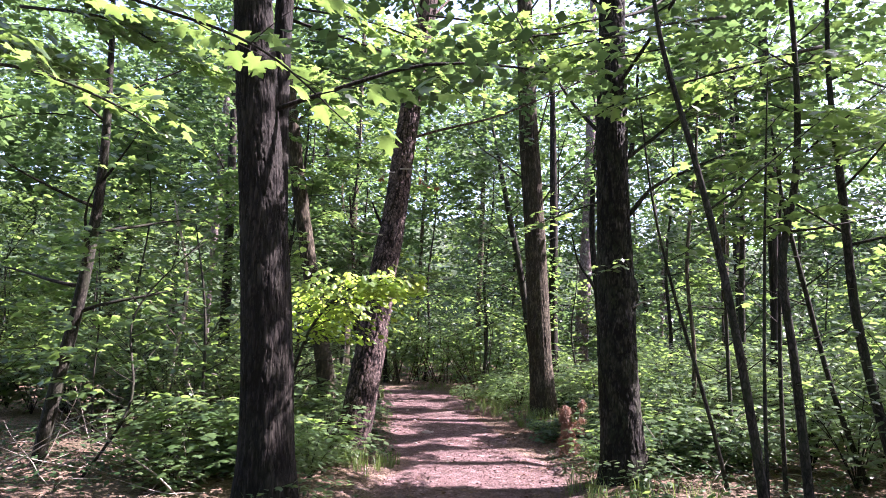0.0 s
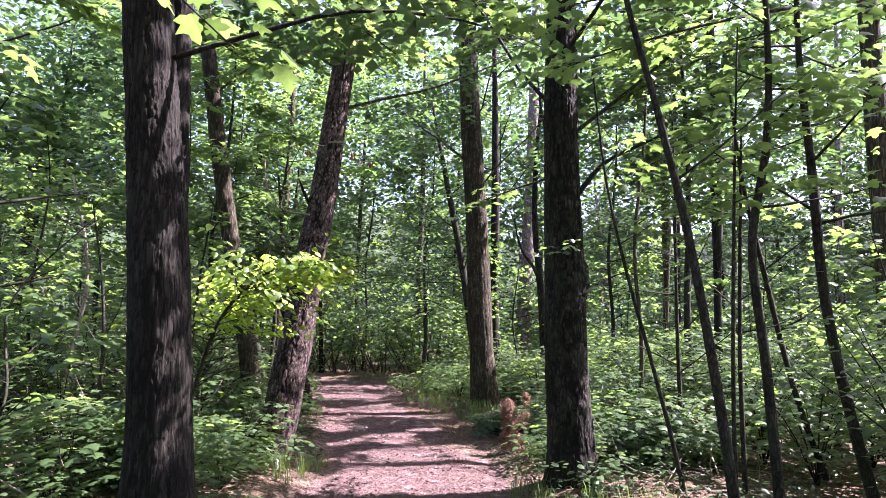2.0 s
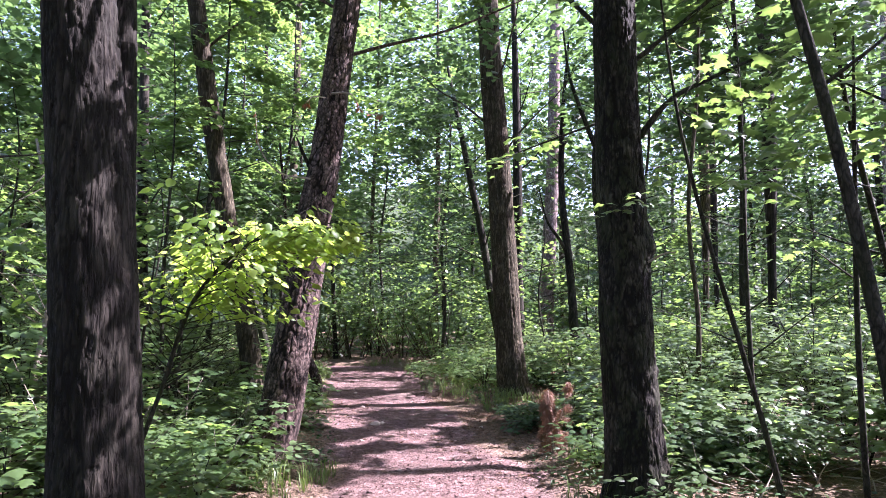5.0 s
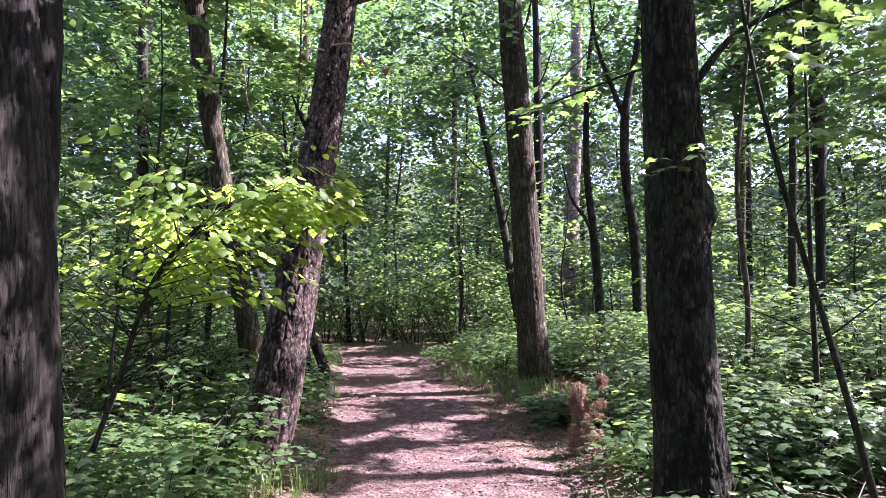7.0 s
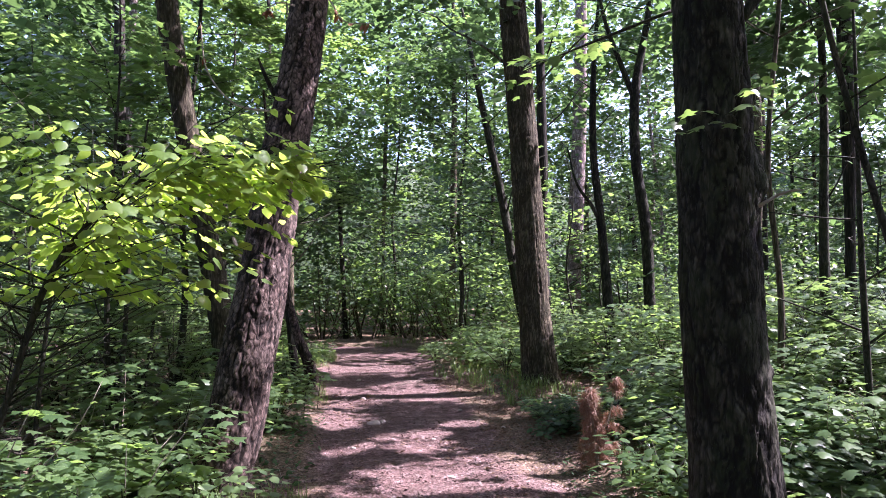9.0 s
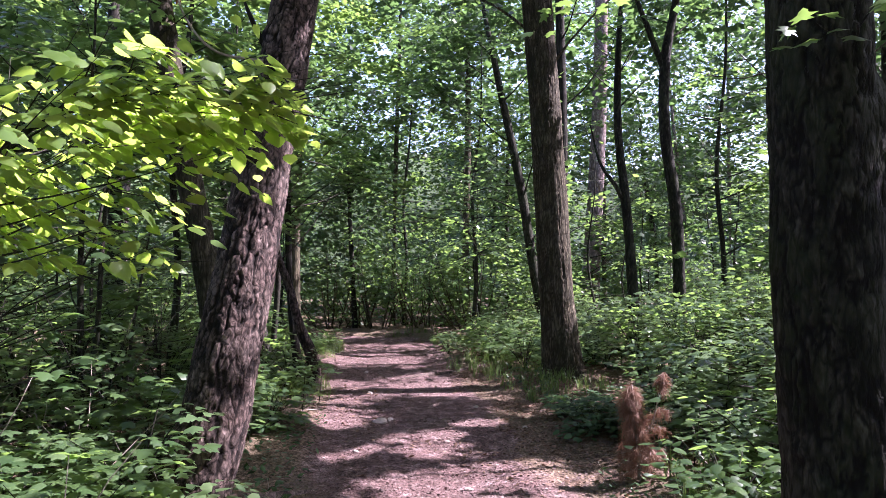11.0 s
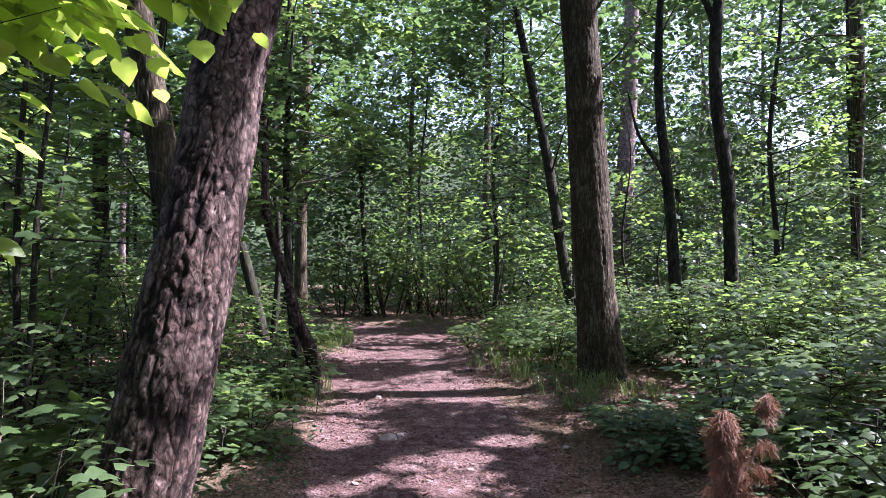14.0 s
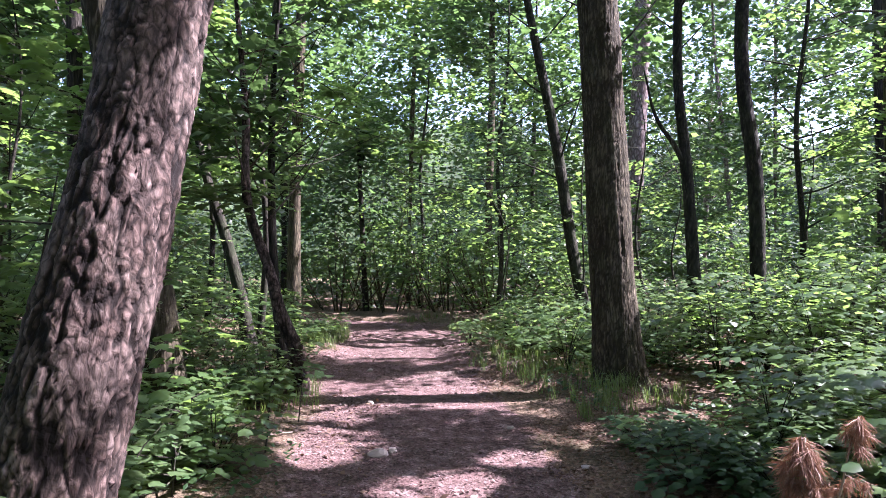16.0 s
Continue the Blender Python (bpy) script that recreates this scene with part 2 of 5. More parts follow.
def tube(pts, seg=8, step=0.15, relief=None):
    """A closed tapered tube; relief(points on the unit tube, angle, z, radius) gives the bark's own depth in metres."""
    S = spline(pts, step)
    if step < 0.05:
        low = S[:, 2] < (5.2 if step < 0.02 else 6.2)
        S = np.concatenate([S[low], S[~low][4::14]]) if (~low).sum() > 20 else S
    C, R = S[:, :3], np.maximum(S[:, 3], 0.0006)
    T = np.gradient(C, axis=0)
    T /= np.linalg.norm(T, axis=1)[:, None]
    ref = np.where(np.abs(T[:, 2:3]) > 0.9, np.array([[1.0, 0, 0]]), np.array([[0, 0, 1.0]]))
    if abs(T[len(T) // 2, 2]) > 0.55:
        ref = np.tile([[1.0, 0, 0]], (len(T), 1))
    else:
        ref = np.tile([[0, 0, 1.0]], (len(T), 1))
    A = np.cross(T, ref)
    A /= np.linalg.norm(A, axis=1)[:, None] + 1e-9
    B = np.cross(T, A)
    th = np.linspace(0, 2 * np.pi, seg, endpoint=False)
    rad = np.repeat(R[:, None], seg, 1)
    if relief is not None:
        rad = rad + relief(C, R, th)
    V = C[:, None] + rad[..., None] * (np.cos(th)[None, :, None] * A[:, None] + np.sin(th)[None, :, None] * B[:, None])
    n = len(C)
    i, j = np.meshgrid(np.arange(n - 1), np.arange(seg), indexing="ij")
    k = (j + 1) % seg
    F = np.stack([i * seg + j, i * seg + k, (i + 1) * seg + k, (i + 1) * seg + j], -1).reshape(-1, 4)
    V = V.reshape(-1, 3)
    caps = np.array([[0, q + 1, q] for q in range(1, seg - 1)] + [[(n - 1) * seg, (n - 1) * seg + q, (n - 1) * seg + q + 1] for q in range(1, seg - 1)])
    return V, F, caps


def joined(pieces):
    """Several (V, quads, tris) as one."""
    V, Q, T, o = [], [], [], 0
    for v, q, t in pieces:
        V.append(v), Q.append(np.asarray(q).reshape(-1, 4) + o), T.append(np.asarray(t).reshape(-1, 3) + o)
        o += len(v)
    return np.concatenate(V), [np.concatenate(Q), np.concatenate(T)]


# ---- leaves ----
def fan(outline, heart, sag):
    o = np.array(outline + [(-x, y) for x, y in reversed(outline) if abs(x) > 1e-6], dtype=float)
    V = np.array([(0, heart, 0.03)] + [(x, y, -sag * abs(x) - sag * 0.5 * max(0, y - 0.4) ** 2) for x, y in o])
    n = len(o)
    return V, np.array([(0, 1 + (q + 1) % n, 1 + q) for q in range(n)])


T_MAPLE = fan([(0, 0.0), (0.20, -0.06), (0.50, 0.06), (0.33, 0.24), (0.64, 0.50), (0.36, 0.52), (0.22, 0.60), (0.20, 0.78), (0, 1.0)], 0.30, 0.25)
T_MID = fan([(0, 0.0), (0.48, 0.10), (0.56, 0.55), (0.18, 0.62), (0, 1.0)], 0.32, 0.28)
T_HEART = fan([(0, 0.04), (0.22, -0.05), (0.43, 0.15), (0.42, 0.45), (0.22, 0.76), (0, 1.05)], 0.4, 0.22)
T_OVAL = fan([(0, 0.0), (0.40, 0.14), (0.34, 0.6), (0, 1.05)], 0.4, 0.25)
T_LONG = (np.array([(0, 0, 0.0), (0.25, 0.4, -0.07), (0, 1, -0.12), (-0.25, 0.4, -0.07), (0, 0.45, 0.02)]), np.array([(0, 1, 4), (1, 2, 4), (2, 3, 4), (3, 0, 4)]))
T_LOW = (np.array([(0, 0, 0.0), (0.44, 0.42, -0.12), (0, 1, -0.05), (-0.44, 0.42, -0.12)]), np.array([(0, 1, 2), (0, 2, 3)]))


def turned(yaw, pitch, roll):
    cy, sy, cp, sp, cr, sr = np.cos(yaw), np.sin(yaw), np.cos(pitch), np.sin(pitch), np.cos(roll), np.sin(roll)
    o, z = np.ones_like(cy), np.zeros_like(cy)
    Rz = np.stack([cy, -sy, z, sy, cy, z, z, z, o], -1).reshape(-1, 3, 3)
    Rx = np.stack([o, z, z, z, cp, -sp, z, sp, cp], -1).reshape(-1, 3, 3)
    Ry = np.stack([cr, z, sr, z, o, z, -sr, z, cr], -1).reshape(-1, 3, 3)
    return Rz @ Rx @ Ry


def leaf_set(pos, yaw, pitch, roll, size, template):
    T, F = template
    V = np.einsum("nij,kj->nki", turned(yaw, pitch, roll), T) * size[:, None, None] + pos[:, None]
    n, k = len(pos), len(T)
    return V.reshape(-1, 3), (F[None] + (np.arange(n) * k)[:, None, None]).reshape(-1, 3)


def spray_leaves(rng, anchor, yaw, pitch, n, length, size, droop=0.25, flat=1.0):
    """Leaves set left and right along flat drooping twigs: place, yaw, pitch, roll and size of each."""
    S = len(anchor)
    u = (np.arange(n) + 0.6) / n
    side = np.where(np.arange(n) % 2, 1.0, -1.0)
    L = length * rng.uniform(0.7, 1.25, S)
    loc = np.zeros((S, n, 3))
    loc[..., 0] = side * 0.16 * L[:, None] * (1 - 0.5 * u) + rng.normal(0, 0.05, (S, n)) * L[:, None]
    loc[..., 1] = u * L[:, None]
    loc[..., 2] = -droop * L[:, None] * u**2 + rng.normal(0, 0.035, (S, n)) * L[:, None]
    R = turned(yaw, pitch, np.zeros(S))
    pos = np.einsum("sij,snj->sni", R, loc) + anchor[:, None]
    ly = yaw[:, None] - side * rng.uniform(0.4, 1.2, (S, n)) * (1 - 0.6 * u)
    lp = rng.normal(-0.28 * (0.4 + 0.6 * flat), 0.28 * flat, (S, n))
    lr = rng.normal(0, 0.32 * flat, (S, n))
    sz = size * rng.uniform(0.6, 1.2, (S, n))
    return pos.reshape(-1, 3), ly.ravel(), lp.ravel(), lr.ravel(), sz.ravel()


# the path: left and right edge along its length
PATH_Y = [-60, -3, 0, 4, 7, 9, 11, 13, 14.2, 15.8, 17.2, 20.5, 22.6, 23.9, 25.2, 27.5, 60]
PATH_L = [-1.0, -1.0, -1.0, -0.95, -0.85, -0.78, -0.85, -1.08, -1.4, -1.65, -1.95, -2.05, -2.6, -5.5, -40, -60, -60]
PATH_R = [1.3, 1.3, 1.3, 1.3, 1.25, 1.24, 1.3, 1.4, 1.15, 0.72, 0.15, 0.0, -0.15, -1.2, -5, -60, -60]


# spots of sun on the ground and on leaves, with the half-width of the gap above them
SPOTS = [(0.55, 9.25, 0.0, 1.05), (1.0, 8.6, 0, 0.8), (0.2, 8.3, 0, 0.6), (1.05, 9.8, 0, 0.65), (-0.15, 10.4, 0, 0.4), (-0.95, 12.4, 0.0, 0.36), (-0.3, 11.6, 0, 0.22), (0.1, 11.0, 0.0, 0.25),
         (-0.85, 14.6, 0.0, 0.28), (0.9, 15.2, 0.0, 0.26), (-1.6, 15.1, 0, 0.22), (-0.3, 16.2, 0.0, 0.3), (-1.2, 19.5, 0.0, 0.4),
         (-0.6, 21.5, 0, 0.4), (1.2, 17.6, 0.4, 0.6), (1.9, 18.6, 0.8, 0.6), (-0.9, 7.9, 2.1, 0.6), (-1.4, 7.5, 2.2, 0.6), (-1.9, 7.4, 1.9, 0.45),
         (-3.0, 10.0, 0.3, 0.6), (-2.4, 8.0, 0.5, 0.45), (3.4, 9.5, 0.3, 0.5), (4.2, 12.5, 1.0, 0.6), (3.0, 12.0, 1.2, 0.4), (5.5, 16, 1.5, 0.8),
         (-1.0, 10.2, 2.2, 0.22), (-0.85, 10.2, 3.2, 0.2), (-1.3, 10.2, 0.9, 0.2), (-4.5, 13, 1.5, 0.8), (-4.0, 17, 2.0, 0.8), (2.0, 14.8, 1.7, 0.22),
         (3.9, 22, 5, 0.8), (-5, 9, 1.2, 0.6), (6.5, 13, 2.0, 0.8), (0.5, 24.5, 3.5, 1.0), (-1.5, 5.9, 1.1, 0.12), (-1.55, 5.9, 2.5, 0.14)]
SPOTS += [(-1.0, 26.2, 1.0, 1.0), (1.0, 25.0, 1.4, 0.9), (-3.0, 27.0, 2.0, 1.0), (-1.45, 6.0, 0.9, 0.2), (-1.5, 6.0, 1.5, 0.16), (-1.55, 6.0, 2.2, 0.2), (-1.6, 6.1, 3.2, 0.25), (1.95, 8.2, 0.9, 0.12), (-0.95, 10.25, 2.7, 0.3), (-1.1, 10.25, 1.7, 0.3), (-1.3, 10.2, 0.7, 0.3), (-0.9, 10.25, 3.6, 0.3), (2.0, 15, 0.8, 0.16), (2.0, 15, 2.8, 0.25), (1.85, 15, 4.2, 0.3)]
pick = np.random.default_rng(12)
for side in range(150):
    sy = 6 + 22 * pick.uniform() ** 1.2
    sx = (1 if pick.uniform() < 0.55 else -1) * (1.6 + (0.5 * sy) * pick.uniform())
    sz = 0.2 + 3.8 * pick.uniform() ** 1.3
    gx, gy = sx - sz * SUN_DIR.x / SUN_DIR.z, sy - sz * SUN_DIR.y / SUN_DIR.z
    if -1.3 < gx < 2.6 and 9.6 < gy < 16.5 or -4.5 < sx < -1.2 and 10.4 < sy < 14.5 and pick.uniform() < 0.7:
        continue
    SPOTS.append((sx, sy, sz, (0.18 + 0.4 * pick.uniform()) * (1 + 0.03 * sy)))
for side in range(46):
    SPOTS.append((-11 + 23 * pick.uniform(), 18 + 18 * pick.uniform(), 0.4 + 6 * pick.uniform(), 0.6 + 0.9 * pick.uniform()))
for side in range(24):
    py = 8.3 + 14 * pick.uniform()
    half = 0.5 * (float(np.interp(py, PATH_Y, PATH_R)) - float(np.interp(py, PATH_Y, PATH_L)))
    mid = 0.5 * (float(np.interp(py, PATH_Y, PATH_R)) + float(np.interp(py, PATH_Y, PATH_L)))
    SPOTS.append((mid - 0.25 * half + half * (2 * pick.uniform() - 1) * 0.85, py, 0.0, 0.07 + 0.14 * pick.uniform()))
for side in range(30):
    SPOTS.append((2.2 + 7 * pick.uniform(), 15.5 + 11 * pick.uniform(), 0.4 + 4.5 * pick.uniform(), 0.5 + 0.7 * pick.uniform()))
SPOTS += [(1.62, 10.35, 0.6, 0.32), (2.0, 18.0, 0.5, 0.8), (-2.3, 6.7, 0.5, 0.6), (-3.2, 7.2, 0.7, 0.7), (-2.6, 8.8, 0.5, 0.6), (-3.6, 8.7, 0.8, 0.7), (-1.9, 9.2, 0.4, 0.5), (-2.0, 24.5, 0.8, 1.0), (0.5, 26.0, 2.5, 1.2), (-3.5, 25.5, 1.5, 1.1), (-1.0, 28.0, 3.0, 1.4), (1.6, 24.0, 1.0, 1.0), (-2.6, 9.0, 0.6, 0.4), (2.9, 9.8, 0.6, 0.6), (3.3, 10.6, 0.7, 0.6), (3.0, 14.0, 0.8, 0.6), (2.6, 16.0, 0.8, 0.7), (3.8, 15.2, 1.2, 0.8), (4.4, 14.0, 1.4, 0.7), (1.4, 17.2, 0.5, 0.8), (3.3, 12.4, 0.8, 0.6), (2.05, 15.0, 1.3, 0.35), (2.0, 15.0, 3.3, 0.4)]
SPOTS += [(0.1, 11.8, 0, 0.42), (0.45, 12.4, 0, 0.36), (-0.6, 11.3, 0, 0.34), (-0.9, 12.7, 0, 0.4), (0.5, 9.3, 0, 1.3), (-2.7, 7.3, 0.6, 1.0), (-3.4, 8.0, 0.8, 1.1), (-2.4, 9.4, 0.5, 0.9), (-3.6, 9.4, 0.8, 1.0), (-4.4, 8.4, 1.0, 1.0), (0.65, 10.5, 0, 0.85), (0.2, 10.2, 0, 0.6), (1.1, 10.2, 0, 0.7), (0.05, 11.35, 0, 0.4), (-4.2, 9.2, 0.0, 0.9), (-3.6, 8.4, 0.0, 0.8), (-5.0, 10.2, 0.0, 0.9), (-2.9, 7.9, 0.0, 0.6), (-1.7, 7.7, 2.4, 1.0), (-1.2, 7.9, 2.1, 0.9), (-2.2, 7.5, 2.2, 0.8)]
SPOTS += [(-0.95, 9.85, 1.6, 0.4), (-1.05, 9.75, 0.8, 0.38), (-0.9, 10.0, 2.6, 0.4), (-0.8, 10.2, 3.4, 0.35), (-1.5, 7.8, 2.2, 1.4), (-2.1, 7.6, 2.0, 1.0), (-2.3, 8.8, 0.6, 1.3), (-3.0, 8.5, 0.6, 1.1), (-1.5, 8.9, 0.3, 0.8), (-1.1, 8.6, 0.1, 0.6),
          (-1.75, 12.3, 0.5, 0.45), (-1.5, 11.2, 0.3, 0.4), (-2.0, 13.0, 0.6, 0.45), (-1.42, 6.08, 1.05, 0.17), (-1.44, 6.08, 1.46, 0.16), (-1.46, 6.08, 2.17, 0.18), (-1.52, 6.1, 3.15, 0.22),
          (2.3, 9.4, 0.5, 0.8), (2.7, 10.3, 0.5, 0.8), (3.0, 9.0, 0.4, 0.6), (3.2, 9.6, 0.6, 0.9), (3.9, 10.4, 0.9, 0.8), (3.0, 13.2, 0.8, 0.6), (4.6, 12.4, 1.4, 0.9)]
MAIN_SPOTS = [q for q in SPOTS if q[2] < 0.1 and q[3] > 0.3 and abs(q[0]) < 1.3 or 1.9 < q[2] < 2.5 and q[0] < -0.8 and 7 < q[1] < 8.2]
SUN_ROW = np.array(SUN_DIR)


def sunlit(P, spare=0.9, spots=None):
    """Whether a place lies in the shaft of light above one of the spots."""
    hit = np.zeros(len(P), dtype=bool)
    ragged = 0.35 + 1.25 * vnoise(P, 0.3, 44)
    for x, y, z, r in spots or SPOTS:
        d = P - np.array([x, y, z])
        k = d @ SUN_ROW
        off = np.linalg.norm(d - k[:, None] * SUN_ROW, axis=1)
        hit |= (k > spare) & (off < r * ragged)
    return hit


def aside(x, y):
    """Metres from the path's edge, negative on the path."""
    l, r = np.interp(y, PATH_Y, PATH_L), np.interp(y, PATH_Y, PATH_R)
    return np.maximum(l - x, x - r)


def free_air(P):
    """Whether a leaf may hang here: the walked corridor and the view of the big trunks stay open."""
    x, y, z = P[:, 0], P[:, 1], P[:, 2]
    a = aside(x, y)
    roof = np.interp(y, [0, 3, 8, 14, 18, 23], [3.3, 3.4, 3.9, 4.6, 3.6, 2.2])
    margin = np.interp(y, [0, 6, 9, 14, 20], [0.9, 0.85, 0.55, 0.35, 0.1]) * np.clip(1.4 - 0.12 * z, 0.2, 1.4)
    ok = (a > margin) | (z > roof)
    ok &= ~((a < 0) & (z < 1.0))
    glade = (y > 9) & (y < 21.6) & (z > 1.5) & (z < 7.5) & (np.abs(x - (0.14 + (y - 7) * 0.262)) < 0.55)
    glade |= (y > 10) & (y < 16.8) & (z > 1.3) & (z < 6) & (np.abs(x - (0.14 + (y - 7) * 0.405)) < 0.35)
    glade |= (y > 8) & (y < 12.7) & (z > 0.9) & (z < 5) & (np.abs(x + 0.1 + (y - 5) * 0.33) < 0.3)
    ok &= ~glade
    return ok


# ---- the ground ----
def grid_axis(lo, hi, step, far):
    core = np.arange(lo, hi + 1e-6, step)
    out, d = [], step
    while not out or out[-1] < far:
        d *= 1.35
        out.append((out[-1] if out else 0) + d)
    out = np.array(out)
    return np.r_[(lo - out)[::-1], core, hi + out]


def ground_height(x, y):
    P = np.stack([x, y, np.zeros_like(x)], 1)
    a = aside(x, y)
    near = np.exp(-((x / 60) ** 2 + ((y - 12) / 60) ** 2))
    h = (vnoise(P, 2.6, 3) - 0.5) * 0.10 + (vnoise(P, 0.7, 4) - 0.5) * 0.05 + (vnoise(P, 0.22, 5) - 0.5) * 0.035
    trod = np.clip(-a / 0.35, 0, 1)
    fine = (vnoise(P, 0.35, 6) - 0.5) * 0.035 + (vnoise(P, 0.12, 7) - 0.5) * 0.02
    bank = 0.08 * np.clip(a / 0.5, 0, 1) + 0.05 * np.clip(a / 3, 0, 1)
    return near * ((1 - trod) * h * 1.1 + trod * fine + bank) - 0.02


def build_ground():
    X, Y = grid_axis(-5, 6, 0.075, 900), grid_axis(4, 25, 0.075, 900)
    gx, gy = np.meshgrid(X, Y)
    x, y = gx.ravel(), gy.ravel()
    V = np.stack([x, y, ground_height(x, y)], 1)
    nx, ny = len(X), len(Y)
    i, j = np.meshgrid(np.arange(ny - 1), np.arange(nx - 1), indexing="ij")
    F = np.stack([i * nx + j, i * nx + j + 1, (i + 1) * nx + j + 1, (i + 1) * nx + j], -1).reshape(-1, 4)
    ob = part("ground", V, [F], SOIL, smooth=True)
    tagged(ob, "reddish trodden forest path between leaf mould banks", "forest floor", kind="structure")
    share = ob.data.attributes.new("path", "FLOAT", "POINT")
    P = np.stack([x, y, 0 * x], 1)
    mulch = 0.55 * np.interp(y, [9.5, 11, 15, 17], [0, 1, 1, 0]) * np.clip((x - 0.1) / 0.5, 0, 1)
    a = aside(x, y) + mulch + (vnoise(P, 0.8, 8) - 0.5) * 0.5
    share.data.foreach_set("value", np.clip(0.5 - a / 0.7, 0, 1).astype(np.float32))


build_ground()


# ---- trees ----
def bark_relief(depth, wide, tall, seed, knobs=()):
    """Furrowed bark: meandering upright fissures between flaky plates, knobs (angle, height, size) and the swelling foot, all as geometry."""
    def relief(C, R, th):
        n, m = len(C), len(th)
        x = np.cos(th)[None] * R[:, None]
        y = np.sin(th)[None] * R[:, None]
        z = np.repeat(C[:, 2][:, None], m, 1)
        Q = np.stack([x.ravel(), y.ravel(), z.ravel() * 0.6], 1)
        warp = np.stack([vnoise(Q, wide * 0.8, seed + k) - 0.5 for k in (9, 10, 11)], 1) * wide * 0.7
        U = np.stack([x.ravel(), y.ravel(), z.ravel() * wide / tall], 1) + warp
        field = vnoise(U, wide * 1.5, seed) + 0.35 * vnoise(U, wide * 0.6, seed + 1)
        cross = vnoise(np.stack([x.ravel(), y.ravel(), z.ravel() * 0.8], 1) + warp * 1.5, wide * 1.3, seed + 2)
        seam = np.exp(-(((field - 0.675) / 0.05) ** 2))
        seam = np.maximum(seam, 0.75 * np.exp(-(((cross - 0.5) / 0.035) ** 2)))
        fine = np.exp(-(((vnoise(U, wide * 0.5, seed + 3) - 0.5) / 0.09) ** 2))
        tone = np.clip(0.5 + (field - 0.675) * 1.6, 0, 1)
        grain = vnoise(Q, 0.011, seed + 6) - 0.5 + 0.6 * (vnoise(Q, 0.026, seed + 17) - 0.5)
        lump = vnoise(Q, 0.2, seed + 4) - 0.5
        out = depth * (0.25 + 0.3 * (tone - 0.5) - 0.95 * seam - 0.22 * fine + 0.6 * grain + 1.0 * lump)
        fade = np.clip(R / 0.12, 0, 1)[:, None]
        out = out.reshape(n, m) * fade
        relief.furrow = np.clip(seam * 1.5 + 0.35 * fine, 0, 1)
        for ang, h, s in knobs:
            d = np.angle(np.exp(1j * (th[None] - ang)))
            out = out + s * np.exp(-((d * R[:, None] / (s * 1.3)) ** 2) - ((z - h) / (s * 1.5)) ** 2)
        foot = np.exp(-np.clip(C[:, 2], 0, None) / 0.22)[:, None]
        return out + foot * 0.10 * R[:, None] * (1 + 1.3 * np.cos(4 * th + seed)[None])
    return relief


def trunk_part(name, rows, seg, step, relief, bark, parent):
    v, q, t = tube(rows, seg, step, relief)
    ob = part(name, v, [q, t], bark, parent, smooth=True)
    if relief is not None:
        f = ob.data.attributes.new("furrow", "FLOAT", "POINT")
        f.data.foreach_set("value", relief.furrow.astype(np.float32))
    return ob


def limb_line(rng, start, yaw, pitch, length, r, bend=0.25):
    pts, p = [], np.array(start, dtype=float)
    n = 5
    for q in range(n + 1):
        pts.append((*p, r * (1 - 0.85 * q / n)))
        yaw += rng.normal(0, bend)
        pitch += rng.normal(0.02, bend * 0.5)
        p = p + length / n * np.array([math.cos(pitch) * math.cos(yaw), math.cos(pitch) * math.sin(yaw), math.sin(pitch)])
    return pts


